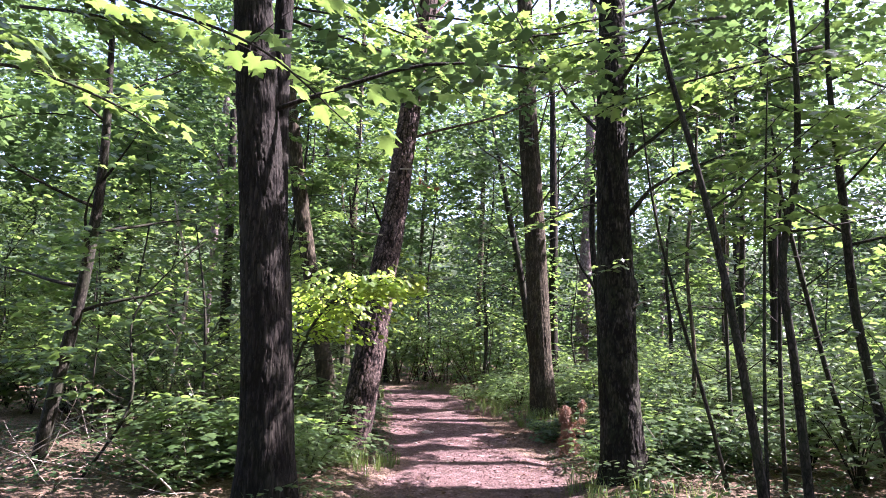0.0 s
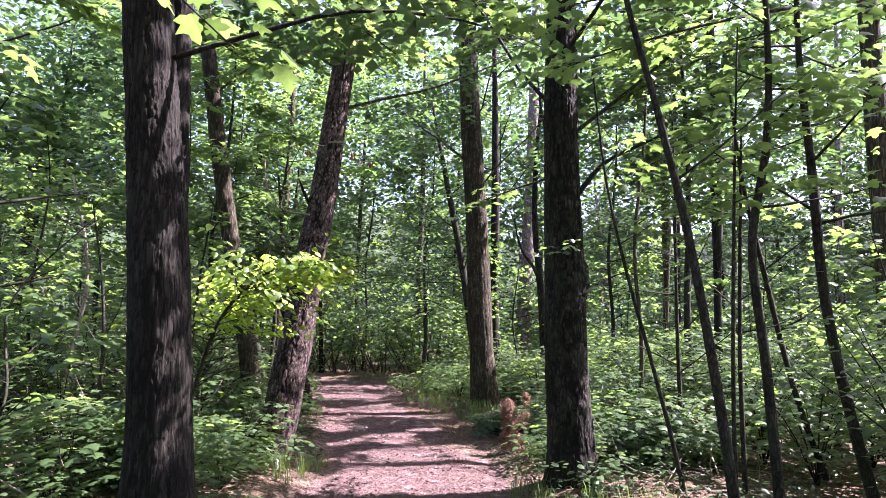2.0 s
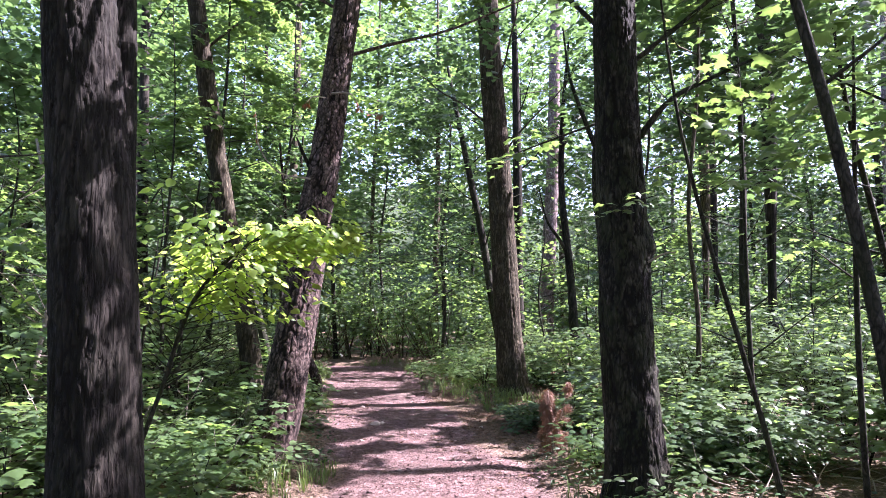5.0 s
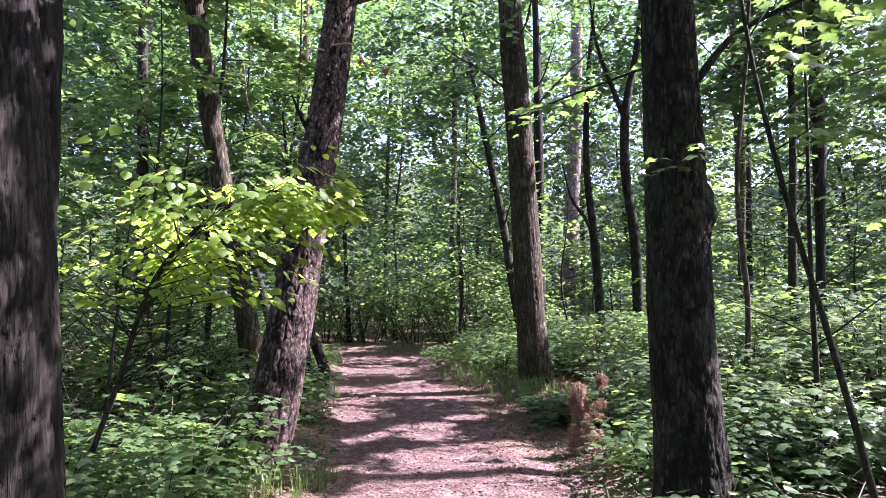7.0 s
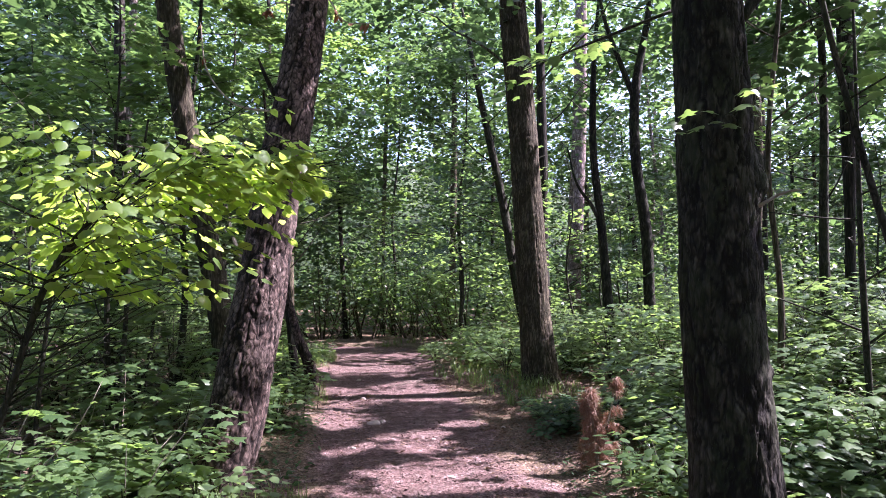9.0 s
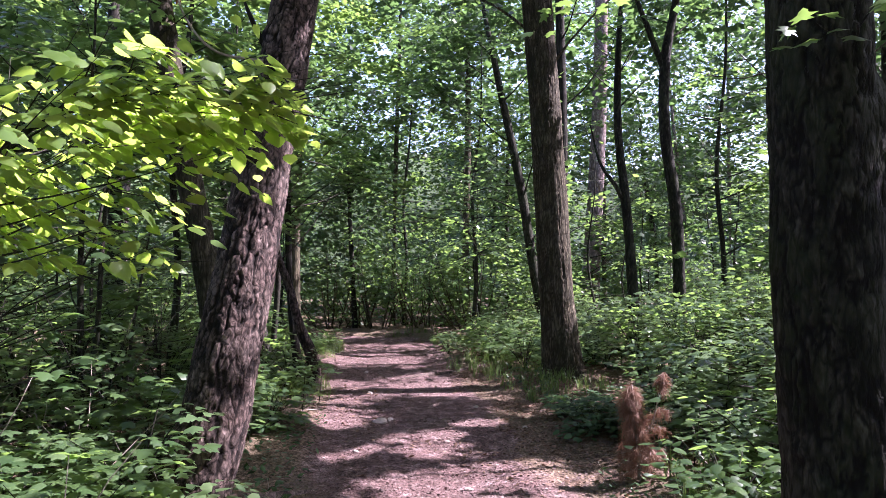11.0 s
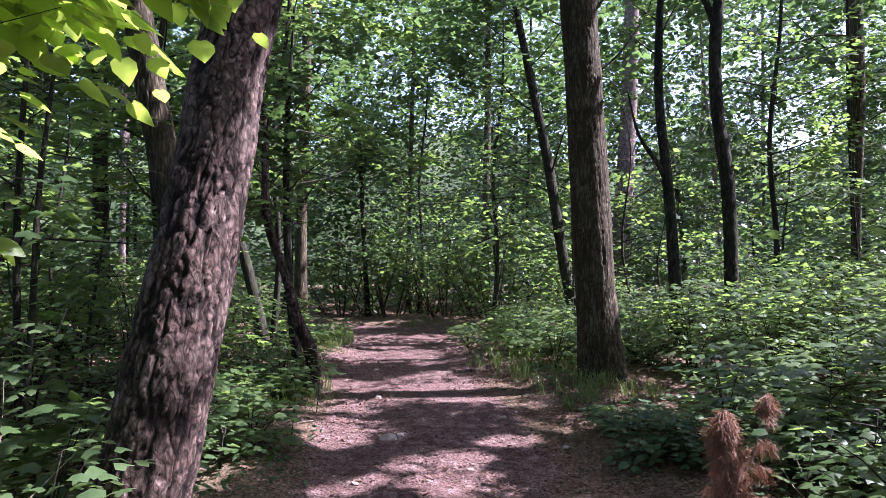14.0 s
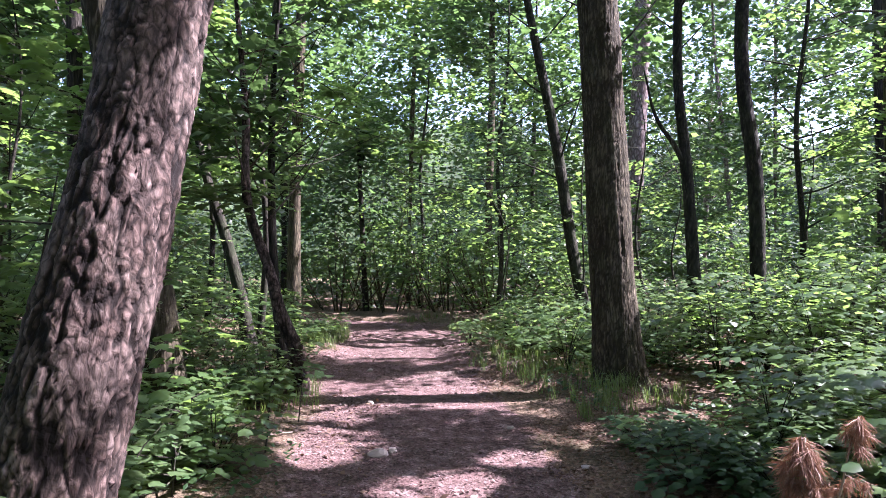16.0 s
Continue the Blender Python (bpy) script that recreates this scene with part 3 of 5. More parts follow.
def tree(name, label, axis, bark, group="", seg=14, step=0.2, relief=None, crown=None, limbs=None, seed=1, leaf=None, leaf_label="", gaps=0.43):
    """A grown tree: tapered trunk, limbs and a crown of flat leaf sprays. axis: rows (x, y, z, diameter) up the trunk.
    crown: lowest, highest, reach, number of sprays, leaf size."""
    rng = np.random.default_rng(seed)
    base = np.array(axis[0][:3])
    ob = thing(name, base, label, "tree", group)
    rows = [(x - base[0], y - base[1], z - base[2], d / 2) for x, y, z, d in axis]
    trunk_part("trunk", rows, seg, step, relief, bark, ob)
    line = spline(rows, 0.3)
    if crown:
        lo, hi, reach, n, size = crown
        arms, anchors, yaws = [], [], []
        count = limbs or 9
        for k in range(count):
            z = lo - 0.8 + (hi - lo) * (k + rng.uniform(0, 0.8)) / count
            c = line[np.argmin(np.abs(line[:, 2] - z))]
            yaw = k * 2.4 + rng.uniform(-0.4, 0.4)
            length = reach * rng.uniform(0.6, 1.05) * (1 - 0.35 * k / count)
            pts = limb_line(rng, c[:3], yaw, rng.uniform(0.35, 0.9), length, min(max(c[3] * 0.2, 0.012), 0.024))
            arms.append(pts)
            S = np.array(pts)[:, :3]
            m = n // count
            u = rng.uniform(0.35, 1.0, m) * (len(S) - 1)
            i = np.minimum(u.astype(int), len(S) - 2)
            P = S[i] + (u - i)[:, None] * (S[i + 1] - S[i])
            anchors.append(P + rng.normal(0, 1, (m, 3)) * np.array([0.55, 0.55, 0.4]) * (0.35 + 0.13 * reach))
            yaws.append(yaw + rng.normal(0, 1.0, m))
        for pts in arms:
            v, q, t = tube(pts, 6, 0.3)
            part("limb", v, [q, t], bark, ob, smooth=True)
        A, yw = np.concatenate(anchors), np.concatenate(yaws)
        pos, ly, lp, lr, sz = spray_leaves(rng, A, yw, rng.normal(0, 0.25, len(A)), 10, 0.65, size)
        W = pos + base
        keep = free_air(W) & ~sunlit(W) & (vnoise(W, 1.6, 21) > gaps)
        if keep.sum() > 5:
            v, f = leaf_set(pos[keep], ly[keep], lp[keep], lr[keep], sz[keep], T_LOW if size > 0.13 else T_MID)
            part("crown", v, [f], leaf or CANOPY, ob, leaf_label)
    return ob


# the two-stemmed oak, the leaning larch, the mossy maple and the straight ash beside the path
oak = tree("oak_tree", "dark furrowed oak trunk with two stems beside the path", [(-1.58, 6.25, -0.12, 0.62), (-1.60, 6.25, 0.35, 0.50), (-1.66, 6.25, 1.5, 0.43), (-1.70, 6.25, 2.0, 0.42),
           (-1.80, 6.25, 3.0, 0.38), (-1.90, 6.25, 3.9, 0.36), (-2.1, 6.2, 6, 0.32), (-2.3, 6.1, 10, 0.24), (-2.5, 6, 15, 0.10)],
           BARK_OAK, seg=150, step=0.022, relief=bark_relief(0.013, 0.032, 0.18, 11), crown=(4.4, 13, 4.4, 1500, 0.15), limbs=14, seed=11)
trunk_part("second_stem", [(-0.06, 0.10, 1.2, 0.05), (-0.09, 0.24, 1.9, 0.085), (-0.13, 0.32, 2.8, 0.085), (-0.18, 0.36, 3.7, 0.085), (-0.2, 0.45, 6, 0.08), (0.1, 0.8, 10, 0.03)], 48, 0.03, bark_relief(0.016, 0.035, 0.16, 14), BARK_OAK, oak)
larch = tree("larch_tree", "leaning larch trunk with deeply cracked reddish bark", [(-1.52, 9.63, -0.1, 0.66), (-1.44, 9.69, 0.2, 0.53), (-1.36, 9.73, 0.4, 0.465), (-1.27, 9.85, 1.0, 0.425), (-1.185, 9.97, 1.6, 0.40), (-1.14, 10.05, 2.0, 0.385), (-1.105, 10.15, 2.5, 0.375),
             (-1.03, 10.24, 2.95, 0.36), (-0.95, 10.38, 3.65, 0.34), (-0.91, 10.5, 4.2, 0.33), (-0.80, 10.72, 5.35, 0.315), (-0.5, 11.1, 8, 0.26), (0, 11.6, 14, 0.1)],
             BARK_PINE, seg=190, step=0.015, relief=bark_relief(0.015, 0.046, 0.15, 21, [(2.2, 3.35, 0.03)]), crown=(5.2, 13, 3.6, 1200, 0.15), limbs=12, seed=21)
maple = tree("maple_tree", "dark mossy maple trunk with a bark knob", [(1.818, 8.05, -0.12, 0.64), (1.818, 8.05, 0.12, 0.54), (1.798, 8.05, 0.6, 0.46), (1.768, 8.05, 1.2, 0.43), (1.758, 8.05, 1.9, 0.415), (1.748, 8.05, 2.5, 0.39),
             (1.728, 8.05, 3.4, 0.36), (1.738, 8.05, 4.7, 0.32), (1.778, 8.1, 8, 0.24), (1.878, 8.2, 13, 0.08)],
             BARK_MOSSY, seg=150, step=0.022, relief=bark_relief(0.013, 0.040, 0.16, 31, [(4.35, 2.2, 0.06), (4.5, 2.34, 0.04), (4.3, 1.2, 0.02), (1.9, 0.9, 0.025)]), crown=(4.0, 12, 4.4, 1700, 0.15), limbs=14, seed=31)
ash = tree("ash_tree", "straight brown ash trunk at the path's bend", [(1.880, 15, -0.12, 0.78), (1.860, 15, 0.15, 0.62), (1.830, 15, 0.5, 0.55), (1.720, 15, 2.4, 0.47), (1.640, 15, 4.0, 0.44), (1.480, 15, 6.5, 0.41), (1.360, 15, 10, 0.3), (1.260, 15, 17, 0.1)],
           BARK_ASH, seg=120, step=0.025, relief=bark_relief(0.013, 0.026, 0.20, 41), crown=(4.6, 15, 4.4, 1500, 0.16), limbs=10, seed=41)
tree("pine_tree", "tall pale pinkish pine trunk among shrubs", [(4.65, 26.4, -0.1, 0.66), (4.73, 26.4, 2, 0.53), (4.88, 26.4, 4.2, 0.49), (5.02, 26.4, 6.5, 0.46), (5.2, 26.4, 12, 0.34), (5.3, 26.4, 19, 0.1)], BARK_PALE, seg=40, step=0.06,
     relief=bark_relief(0.012, 0.04, 0.12, 51), crown=(12, 19, 2.8, 300, 0.16), seed=51)
forked = tree("forked_tree", "slender dark trunk forking high above shrubs", [(4.24, 17, -0.1, 0.28), (4.22, 17, 1, 0.215), (4.18, 17, 2.7, 0.205), (4.02, 17, 4.1, 0.185), (4.05, 17, 5.3, 0.17), (4.3, 17, 6.6, 0.11), (4.5, 17, 9, 0.04)], BARK_MOSSY, seg=28, step=0.06,
     relief=bark_relief(0.012, 0.03, 0.1, 61), crown=(6.5, 9.5, 2.6, 240, 0.14), seed=61)
trunk_part("fork", [(-0.19, 0, 5.2, 0.06), (-0.45, 0, 5.9, 0.05), (-0.75, 0, 6.8, 0.035), (-0.9, 0, 8, 0.015)], 14, 0.1, None, BARK_MOSSY, forked)
tree("leaning_tree", "brown trunk leaning away behind the larch", [(-2.3, 13, -0.1, 0.42), (-2.40, 13, 0.9, 0.31), (-2.5, 13, 1.5, 0.30), (-2.69, 13, 2.4, 0.285), (-3.1, 13, 4.6, 0.28), (-3.6, 13, 8, 0.2), (-4, 13, 12, 0.08)], BARK_ASH, seg=40, step=0.05,
     relief=bark_relief(0.018, 0.03, 0.1, 71), crown=(6.5, 12, 3.4, 420, 0.15), seed=71)
tree("dark_tree", "dark trunk partly sunlit behind the ash", [(2.85, 20.5, -0.1, 0.4), (2.82, 20.5, 2, 0.28), (2.84, 20.5, 4.8, 0.25), (2.8, 20.5, 9, 0.16), (2.7, 20.5, 13, 0.05)], BARK_OAK, seg=24, step=0.08, crown=(6, 12.5, 3.2, 360, 0.16), seed=81)
tree("slanting_tree", "thin dark trunk slanting across bright leaves", [(2.45, 19.6, -0.1, 0.26), (2.15, 19.6, 1.2, 0.21), (1.79, 19.6, 3.5, 0.19), (1.39, 19.6, 5.5, 0.15), (0.9, 19.6, 8, 0.06)], BARK_MOSSY, seg=18, step=0.1, crown=(2.8, 8, 3.4, 620, 0.15), seed=91)
crooked = tree("crooked_tree", "dark trunk with a crooked side limb in the undergrowth", [(3.85, 18.4, -0.1, 0.26), (3.76, 18.4, 2.0, 0.19), (3.68, 18.4, 3.1, 0.175), (3.57, 18.4, 4.3, 0.155), (3.6, 18.4, 6.0, 0.12), (3.8, 18.4, 8.2, 0.04)], BARK_MOSSY, seg=20, step=0.08,
     relief=bark_relief(0.012, 0.03, 0.1, 96), crown=(5.6, 8, 2.2, 180, 0.14), seed=95)
trunk_part("side_limb", [(-0.19, 0, 3.1, 0.05), (-0.36, -0.05, 3.4, 0.042), (-0.62, -0.1, 3.75, 0.03), (-0.85, -0.1, 4.6, 0.012)], 12, 0.08, None, BARK_MOSSY, crooked)
tree("bent_tree", "dark crooked trunk with peeling bark by the path's edge", [(-1.66, 14.8, -0.08, 0.24), (-1.64, 14.7, 0.4, 0.175), (-1.80, 14.6, 0.85, 0.14), (-1.92, 14.6, 1.3, 0.115), (-2.16, 14.6, 2.0, 0.10), (-2.2, 14.6, 3.0, 0.08), (-2.35, 14.6, 4.6, 0.035)], BARK_PINE, seg=28, step=0.04,
     relief=bark_relief(0.014, 0.03, 0.1, 101), crown=(2.6, 4.6, 1.7, 150, 0.12), seed=101)
tree("thin_tree", "slim dark trunk leaning in the shade", [(-2.85, 17, -0.08, 0.26), (-2.98, 17, 0.7, 0.19), (-3.2, 17, 1.6, 0.16), (-3.55, 17, 2.7, 0.12), (-3.9, 17, 4.6, 0.05)], BARK_MOSSY, seg=16, step=0.1, crown=(3.2, 5, 2.0, 170, 0.12), seed=103)
tree("thin_tree", "slim dark stem standing behind the bent trunk", [(-2.0, 15.6, -0.08, 0.16), (-2.15, 15.6, 1.2, 0.11), (-2.2, 15.6, 3.2, 0.08), (-2.1, 15.6, 5, 0.03)], BARK_OAK, seg=14, step=0.1, crown=(3.0, 5, 1.9, 150, 0.12), seed=105)
tree("thin_tree", "thin dark trunk at the far end of the path", [(-2.6, 26.5, -0.08, 0.2), (-2.66, 26.5, 1.0, 0.15), (-2.75, 26.5, 2.8, 0.14), (-2.9, 26.5, 6, 0.08)], BARK_OAK, seg=14, step=0.15, crown=(2.8, 6, 2.4, 260, 0.15), seed=107)
tree("woodland_tree", "broad young maple with dense leaves in the wood", [(5.3, 13.0, -0.1, 0.17), (5.2, 13.0, 1.5, 0.13), (5.28, 13.0, 4, 0.10), (5.1, 13, 9.5, 0.03)], BARK_MOSSY, "trees around the walk", 16, 0.2, crown=(3.4, 9, 2.7, 900, 0.13), limbs=12, seed=111)
tree("woodland_tree", "young beech with layered dark leaves", [(3.6, 11.2, -0.1, 0.08), (3.7, 11.2, 1.4, 0.065), (3.62, 11.2, 2.8, 0.055), (3.8, 11.2, 4.5, 0.045), (3.9, 11.2, 8, 0.02)], BARK_ASH, "trees around the walk", 14, 0.2, crown=(4.2, 8, 2.2, 700, 0.13), limbs=10, seed=112)
tree("woodland_tree", "broad dark maple crown deep in the wood", [(-6.0, 18.0, -0.1, 0.40), (-6.0, 18, 2, 0.28), (-6.1, 18, 6, 0.22), (-6.3, 18, 14, 0.05)], BARK_OAK, "trees around the walk", 16, 0.3, crown=(4.6, 14, 4.2, 1100, 0.16), limbs=13, seed=113)
tree("woodland_tree", "tall leafy maple beyond the larch", [(-3.4, 21.5, -0.1, 0.36), (-3.4, 21.5, 2, 0.26), (-3.3, 21.5, 6, 0.22), (-3.2, 21.5, 15, 0.05)], BARK_ASH, "trees around the walk", 16, 0.3, crown=(4.4, 15, 4.0, 1100, 0.16), limbs=13, seed=114)
tree("woodland_tree", "tall leafy maple past the path's bend", [(0.9, 29.0, -0.1, 0.36), (0.9, 29, 2, 0.26), (1.0, 29, 6, 0.22), (1.0, 29, 16, 0.05)], BARK_ASH, "trees around the walk", 16, 0.3, crown=(3.6, 16, 4.4, 1100, 0.17), limbs=13, seed=115)


# slender understorey trees with measured stems
def sapling(label, axis, crown_lo, reach, branches, sprays, size, seed, bark=None, leaf=None, template=None, name="sapling", group="understorey saplings", per=9, tilt=(0.05, 0.7), flat=0.8):
    """A young tree: bent thin stem, thin branches and layered leaf sprays."""
    rng = np.random.default_rng(seed)
    base = np.array(axis[0][:3], dtype=float)
    ob = thing(name, base, label, "tree", group)
    rows = [(x - base[0], y - base[1], z - base[2], d / 2) for x, y, z, d in axis]
    v, q, t = tube(rows, 12 if base[1] < 9 else 7, 0.1 if base[1] < 9 else 0.25)
    part("trunk", v, [q, t], bark or BARK_YOUNG, ob, smooth=True)
    line = spline(rows, 0.1)
    top = line[-1, 2]
    arms, A, Yw = [], [], []
    for k in range(branches):
        h = crown_lo + (top - crown_lo) * (k + rng.uniform(0, 0.9)) / branches
        c = line[np.argmin(np.abs(line[:, 2] - h))]
        yaw = k * 2.4 + rng.uniform(-0.6, 0.6)
        length = reach * rng.uniform(0.55, 1.1) * (1 - 0.5 * (h - crown_lo) / max(0.1, top - crown_lo))
        pts = limb_line(rng, c[:3], yaw, rng.uniform(*tilt), length, max(0.006, c[3] * 0.4), 0.16)
        S = np.array(pts)[:, :3]
        u = np.r_[rng.uniform(0.25, 1.0, sprays - 1), 0.98] * (len(S) - 1)
        i = np.minimum(u.astype(int), len(S) - 2)
        P = S[i] + (u - i)[:, None] * (S[i + 1] - S[i])
        W = P + base
        if free_air(W[-1:])[0]:
            arms.append(tube(pts, 5, 0.25))
        A.append(P)
        Yw.append(yaw - math.pi / 2 + np.r_[rng.normal(0, 0.9, sprays - 1), 0])
    for v, q, t in arms:
        part("branch", v, [q, t], bark or BARK_YOUNG, ob, smooth=True)
    A, Yw = np.concatenate(A), np.concatenate(Yw)
    pos, ly, lp, lr, sz = spray_leaves(rng, A, Yw, rng.normal(0.0, 0.2, len(A)), per, 0.55 * (size / 0.11), size, 0.22, flat)
    W = pos + base
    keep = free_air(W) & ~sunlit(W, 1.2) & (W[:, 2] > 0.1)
    if keep.sum() > 3:
        v, f = leaf_set(pos[keep], ly[keep], lp[keep], lr[keep], sz[keep], template or (T_MAPLE if base[1] < 9 else T_MID))
        part("crown", v, [f], leaf or MAPLE, ob)
    return ob


sapling("slender dark maple sapling bending beside the mossy maple", [(2.75, 7.5, -0.05, 0.055), (2.66, 7.5, 0.4, 0.045), (2.44, 7.5, 1.3, 0.038), (2.25, 7.5, 2.0, 0.033), (2.06, 7.5, 2.85, 0.027), (1.9, 7.5, 4.2, 0.014)], 2.2, 1.1, 7, 4, 0.11, 201)
sapling("dark maple sapling with a forked stem", [(2.2, 5.4, -0.05, 0.08), (2.14, 5.4, 0.6, 0.07), (2.02, 5.4, 1.5, 0.062), (1.88, 5.4, 2.3, 0.054), (1.72, 5.4, 3.0, 0.045), (1.5, 5.4, 3.9, 0.035), (1.4, 5.4, 5, 0.015)], 2.5, 1.2, 8, 4, 0.11, 202)
sapling("straight thin maple sapling", [(2.36, 5.8, -0.05, 0.034), (2.37, 5.8, 1.2, 0.028), (2.42, 5.8, 2.4, 0.022), (2.5, 5.8, 3.8, 0.01)], 2.4, 1.0, 6, 4, 0.11, 203)
sapling("thin maple sapling with a wavy stem", [(2.75, 5.9, -0.05, 0.08), (2.66, 5.9, 1.4, 0.068), (2.60, 5.9, 2.2, 0.062), (2.74, 5.9, 2.95, 0.058), (2.78, 5.9, 4.2, 0.04), (2.7, 5.9, 5.4, 0.02)], 2.4, 1.4, 9, 4, 0.12, 204)
sapling("thin upright maple sapling in the shade", [(3.2, 7.3, -0.05, 0.045), (3.2, 7.3, 1.4, 0.04), (3.25, 7.3, 2.6, 0.032), (3.3, 7.3, 3.6, 0.015)], 1.4, 1.0, 8, 4, 0.11, 205)
sapling("tall maple sapling leaning into the wood", [(3.85, 6.4, -0.05, 0.10), (3.6, 6.4, 1.0, 0.082), (3.46, 6.4, 1.8, 0.078), (3.4, 6.4, 2.9, 0.07), (3.34, 6.4, 3.9, 0.05), (3.4, 6.4, 5.5, 0.03)], 2.2, 1.6, 10, 4, 0.12, 206)
sapling("thin slanting maple sapling", [(4.3, 7.7, -0.05, 0.06), (3.95, 7.7, 1.0, 0.053), (3.68, 7.7, 2.2, 0.05), (3.5, 7.7, 3.1, 0.04), (3.4, 7.7, 4, 0.02)], 1.6, 1.1, 8, 4, 0.11, 207)
sapling("slim young maple curving out of the brush", [(-4.6, 8.0, -0.05, 0.15), (-4.47, 8.0, 0.84, 0.145), (-4.29, 8.0, 1.9, 0.13), (-4.18, 8.0, 3.1, 0.11), (-4.2, 8.0, 4.8, 0.07), (-4.3, 8, 6.4, 0.03)], 1.5, 2.0, 15, 5, 0.12, 208)
sapling("pale bare-stemmed sapling among dry brush", [(-4.3, 10.6, -0.05, 0.07), (-4.25, 10.6, 1.0, 0.06), (-4.1, 10.6, 2.2, 0.05), (-4.4, 10.6, 3.6, 0.03)], 1.1, 1.7, 12, 5, 0.11, 209, bark=DRY_TWIG)
sapling("pale thin sapling over leaf mould", [(-3.3, 9.2, -0.05, 0.05), (-3.25, 9.2, 0.9, 0.045), (-3.3, 9.2, 1.9, 0.035), (-3.5, 9.2, 3.0, 0.015)], 1.0, 1.4, 11, 5, 0.11, 210)
sapling("young maple spreading beside the oak", [(-3.0, 11.3, -0.05, 0.06), (-2.9, 11.3, 0.9, 0.05), (-2.85, 11.3, 2.0, 0.04), (-2.7, 11.3, 3.3, 0.02)], 0.7, 1.5, 14, 5, 0.12, 211, flat=0.5, tilt=(-0.05, 0.3), template=T_MAPLE)
sapling("young maple with flat leaf tiers over dark brush", [(-2.75, 9.5, -0.05, 0.04), (-2.7, 9.5, 0.8, 0.034), (-2.6, 9.45, 1.6, 0.026), (-2.5, 9.4, 2.3, 0.01)], 0.7, 1.0, 9, 4, 0.11, 212, flat=0.5, tilt=(-0.05, 0.3), template=T_MAPLE)
sapling("shaded young maple with tiers of broad leaves", [(-3.15, 12.4, -0.05, 0.04), (-3.1, 12.4, 0.8, 0.034), (-3.0, 12.4, 1.5, 0.026), (-2.9, 12.4, 2.1, 0.01)], 0.4, 1.2, 14, 4, 0.12, 213, flat=0.5, tilt=(-0.05, 0.3), template=T_MAPLE)


# the young lime whose lit branch reaches over the path
def lime_branch():
    rng = np.random.default_rng(301)
    base = np.array([-2.12, 7.6, -0.04])
    ob = thing("young_lime", base, "young lime tree with bright sunlit heart-shaped leaves", "tree")
    stem = [(0, 0, 0, 0.018), (0.16, 0, 0.5, 0.017), (0.33, 0, 1.0, 0.016), (0.63, 0, 1.80, 0.014), (0.93, 0.05, 2.10, 0.010), (1.3, 0.15, 2.24, 0.006), (1.72, 0.35, 2.12, 0.002)]
    v, q, t = tube(stem, 10, 0.06)
    part("trunk", v, [q, t], BARK_YOUNG, ob, smooth=True)
    line = spline(stem, 0.04)
    twigs, A, Yw = [], [], []
    for k in range(96):
        f = 0.34 + 0.64 * ((k * 0.618) % 1.0)
        c = line[int(f * (len(line) - 1))][:3]
        yaw = rng.choice([0.25, -0.5, 0.9, 2.3, -2.2, 1.5]) + rng.normal(0, 0.3)
        length = rng.uniform(0.45, 0.95) * (1.2 - 0.75 * max(0, f - 0.6) / 0.4)
        pts = limb_line(rng, c, yaw, rng.uniform(0.1, 0.75) if f < 0.75 else rng.uniform(-0.3, 0.15), length, 0.005, 0.10)
        twigs.append(tube(pts, 4, 0.15))
        S = np.array(pts)[:, :3]
        A += [S[0], S[1], S[2], S[3], S[4]]
        Yw += [yaw - math.pi / 2 + rng.normal(0, 0.5) for q in range(5)]
    A, Yw = np.array(A), np.array(Yw)
    stalks = [part("twig", v, [q, t], BARK_YOUNG, ob) for v, q, t in twigs]
    pos, ly, lp, lr, sz = spray_leaves(rng, A, Yw, rng.normal(-0.08, 0.10, len(A)), 7, 0.32, 0.066, 0.3, 0.8)
    lp = lp - 0.3
    W = pos + base
    keep = (vnoise(W * np.array([1, 1, 3.0]), 0.34, 77) > 0.33) & (W[:, 0] < -0.38) & (W[:, 2] < 2.72 - 0.35 * np.clip(W[:, 0] + 1.3, 0, 2)) & (W[:, 2] > 1.5)
    owner = np.repeat(np.arange(len(A)) // 5, 7)[keep]
    pos, ly, lp, lr, sz = (a[keep] for a in (pos, ly, lp, lr, sz))
    # the leaves out on the branch are singled out; those near the stem stay one crown
    order = np.argsort(-pos[:, 0])
    single, rest = order[:280], order[280:]
    me = mesh_of("leaf", T_HEART[0], [T_HEART[1]], LIME_ONE)
    R = turned(ly, lp, lr)
    for i in single:
        o = new("leaf", me)
        o.parent = stalks[owner[i]]
        m = Matrix(R[i].tolist()).to_4x4()
        m.translation = pos[i]
        o.matrix_local = m @ Matrix.Scale(float(sz[i]), 4)
    v, f = leaf_set(pos[rest], ly[rest], lp[rest], lr[rest], sz[rest], T_HEART)
    part("crown", v, [f], LIME, ob)


def single_leaf_material(base, name):
    m = base.copy()
    m.name = name
    nt = m.node_tree
    info = nt.nodes.new("ShaderNodeObjectInfo")
    for link in list(nt.links):
        if link.from_socket.name == "Random Per Island":
            to = link.to_socket
            nt.links.remove(link)
            nt.links.new(info.outputs["Random"], to)
    return m


LIME_ONE = single_leaf_material(LIME, "lime_leaf_single")
lime_branch()

# more young trees through the wood, and the far trunks
rng = np.random.default_rng(5)
SAPLING_WORDS = ["leafy young maple in the understorey", "thin young beech with layered leaves", "slim hazel sapling with broad green leaves", "young maple with drooping green leaf sprays"]


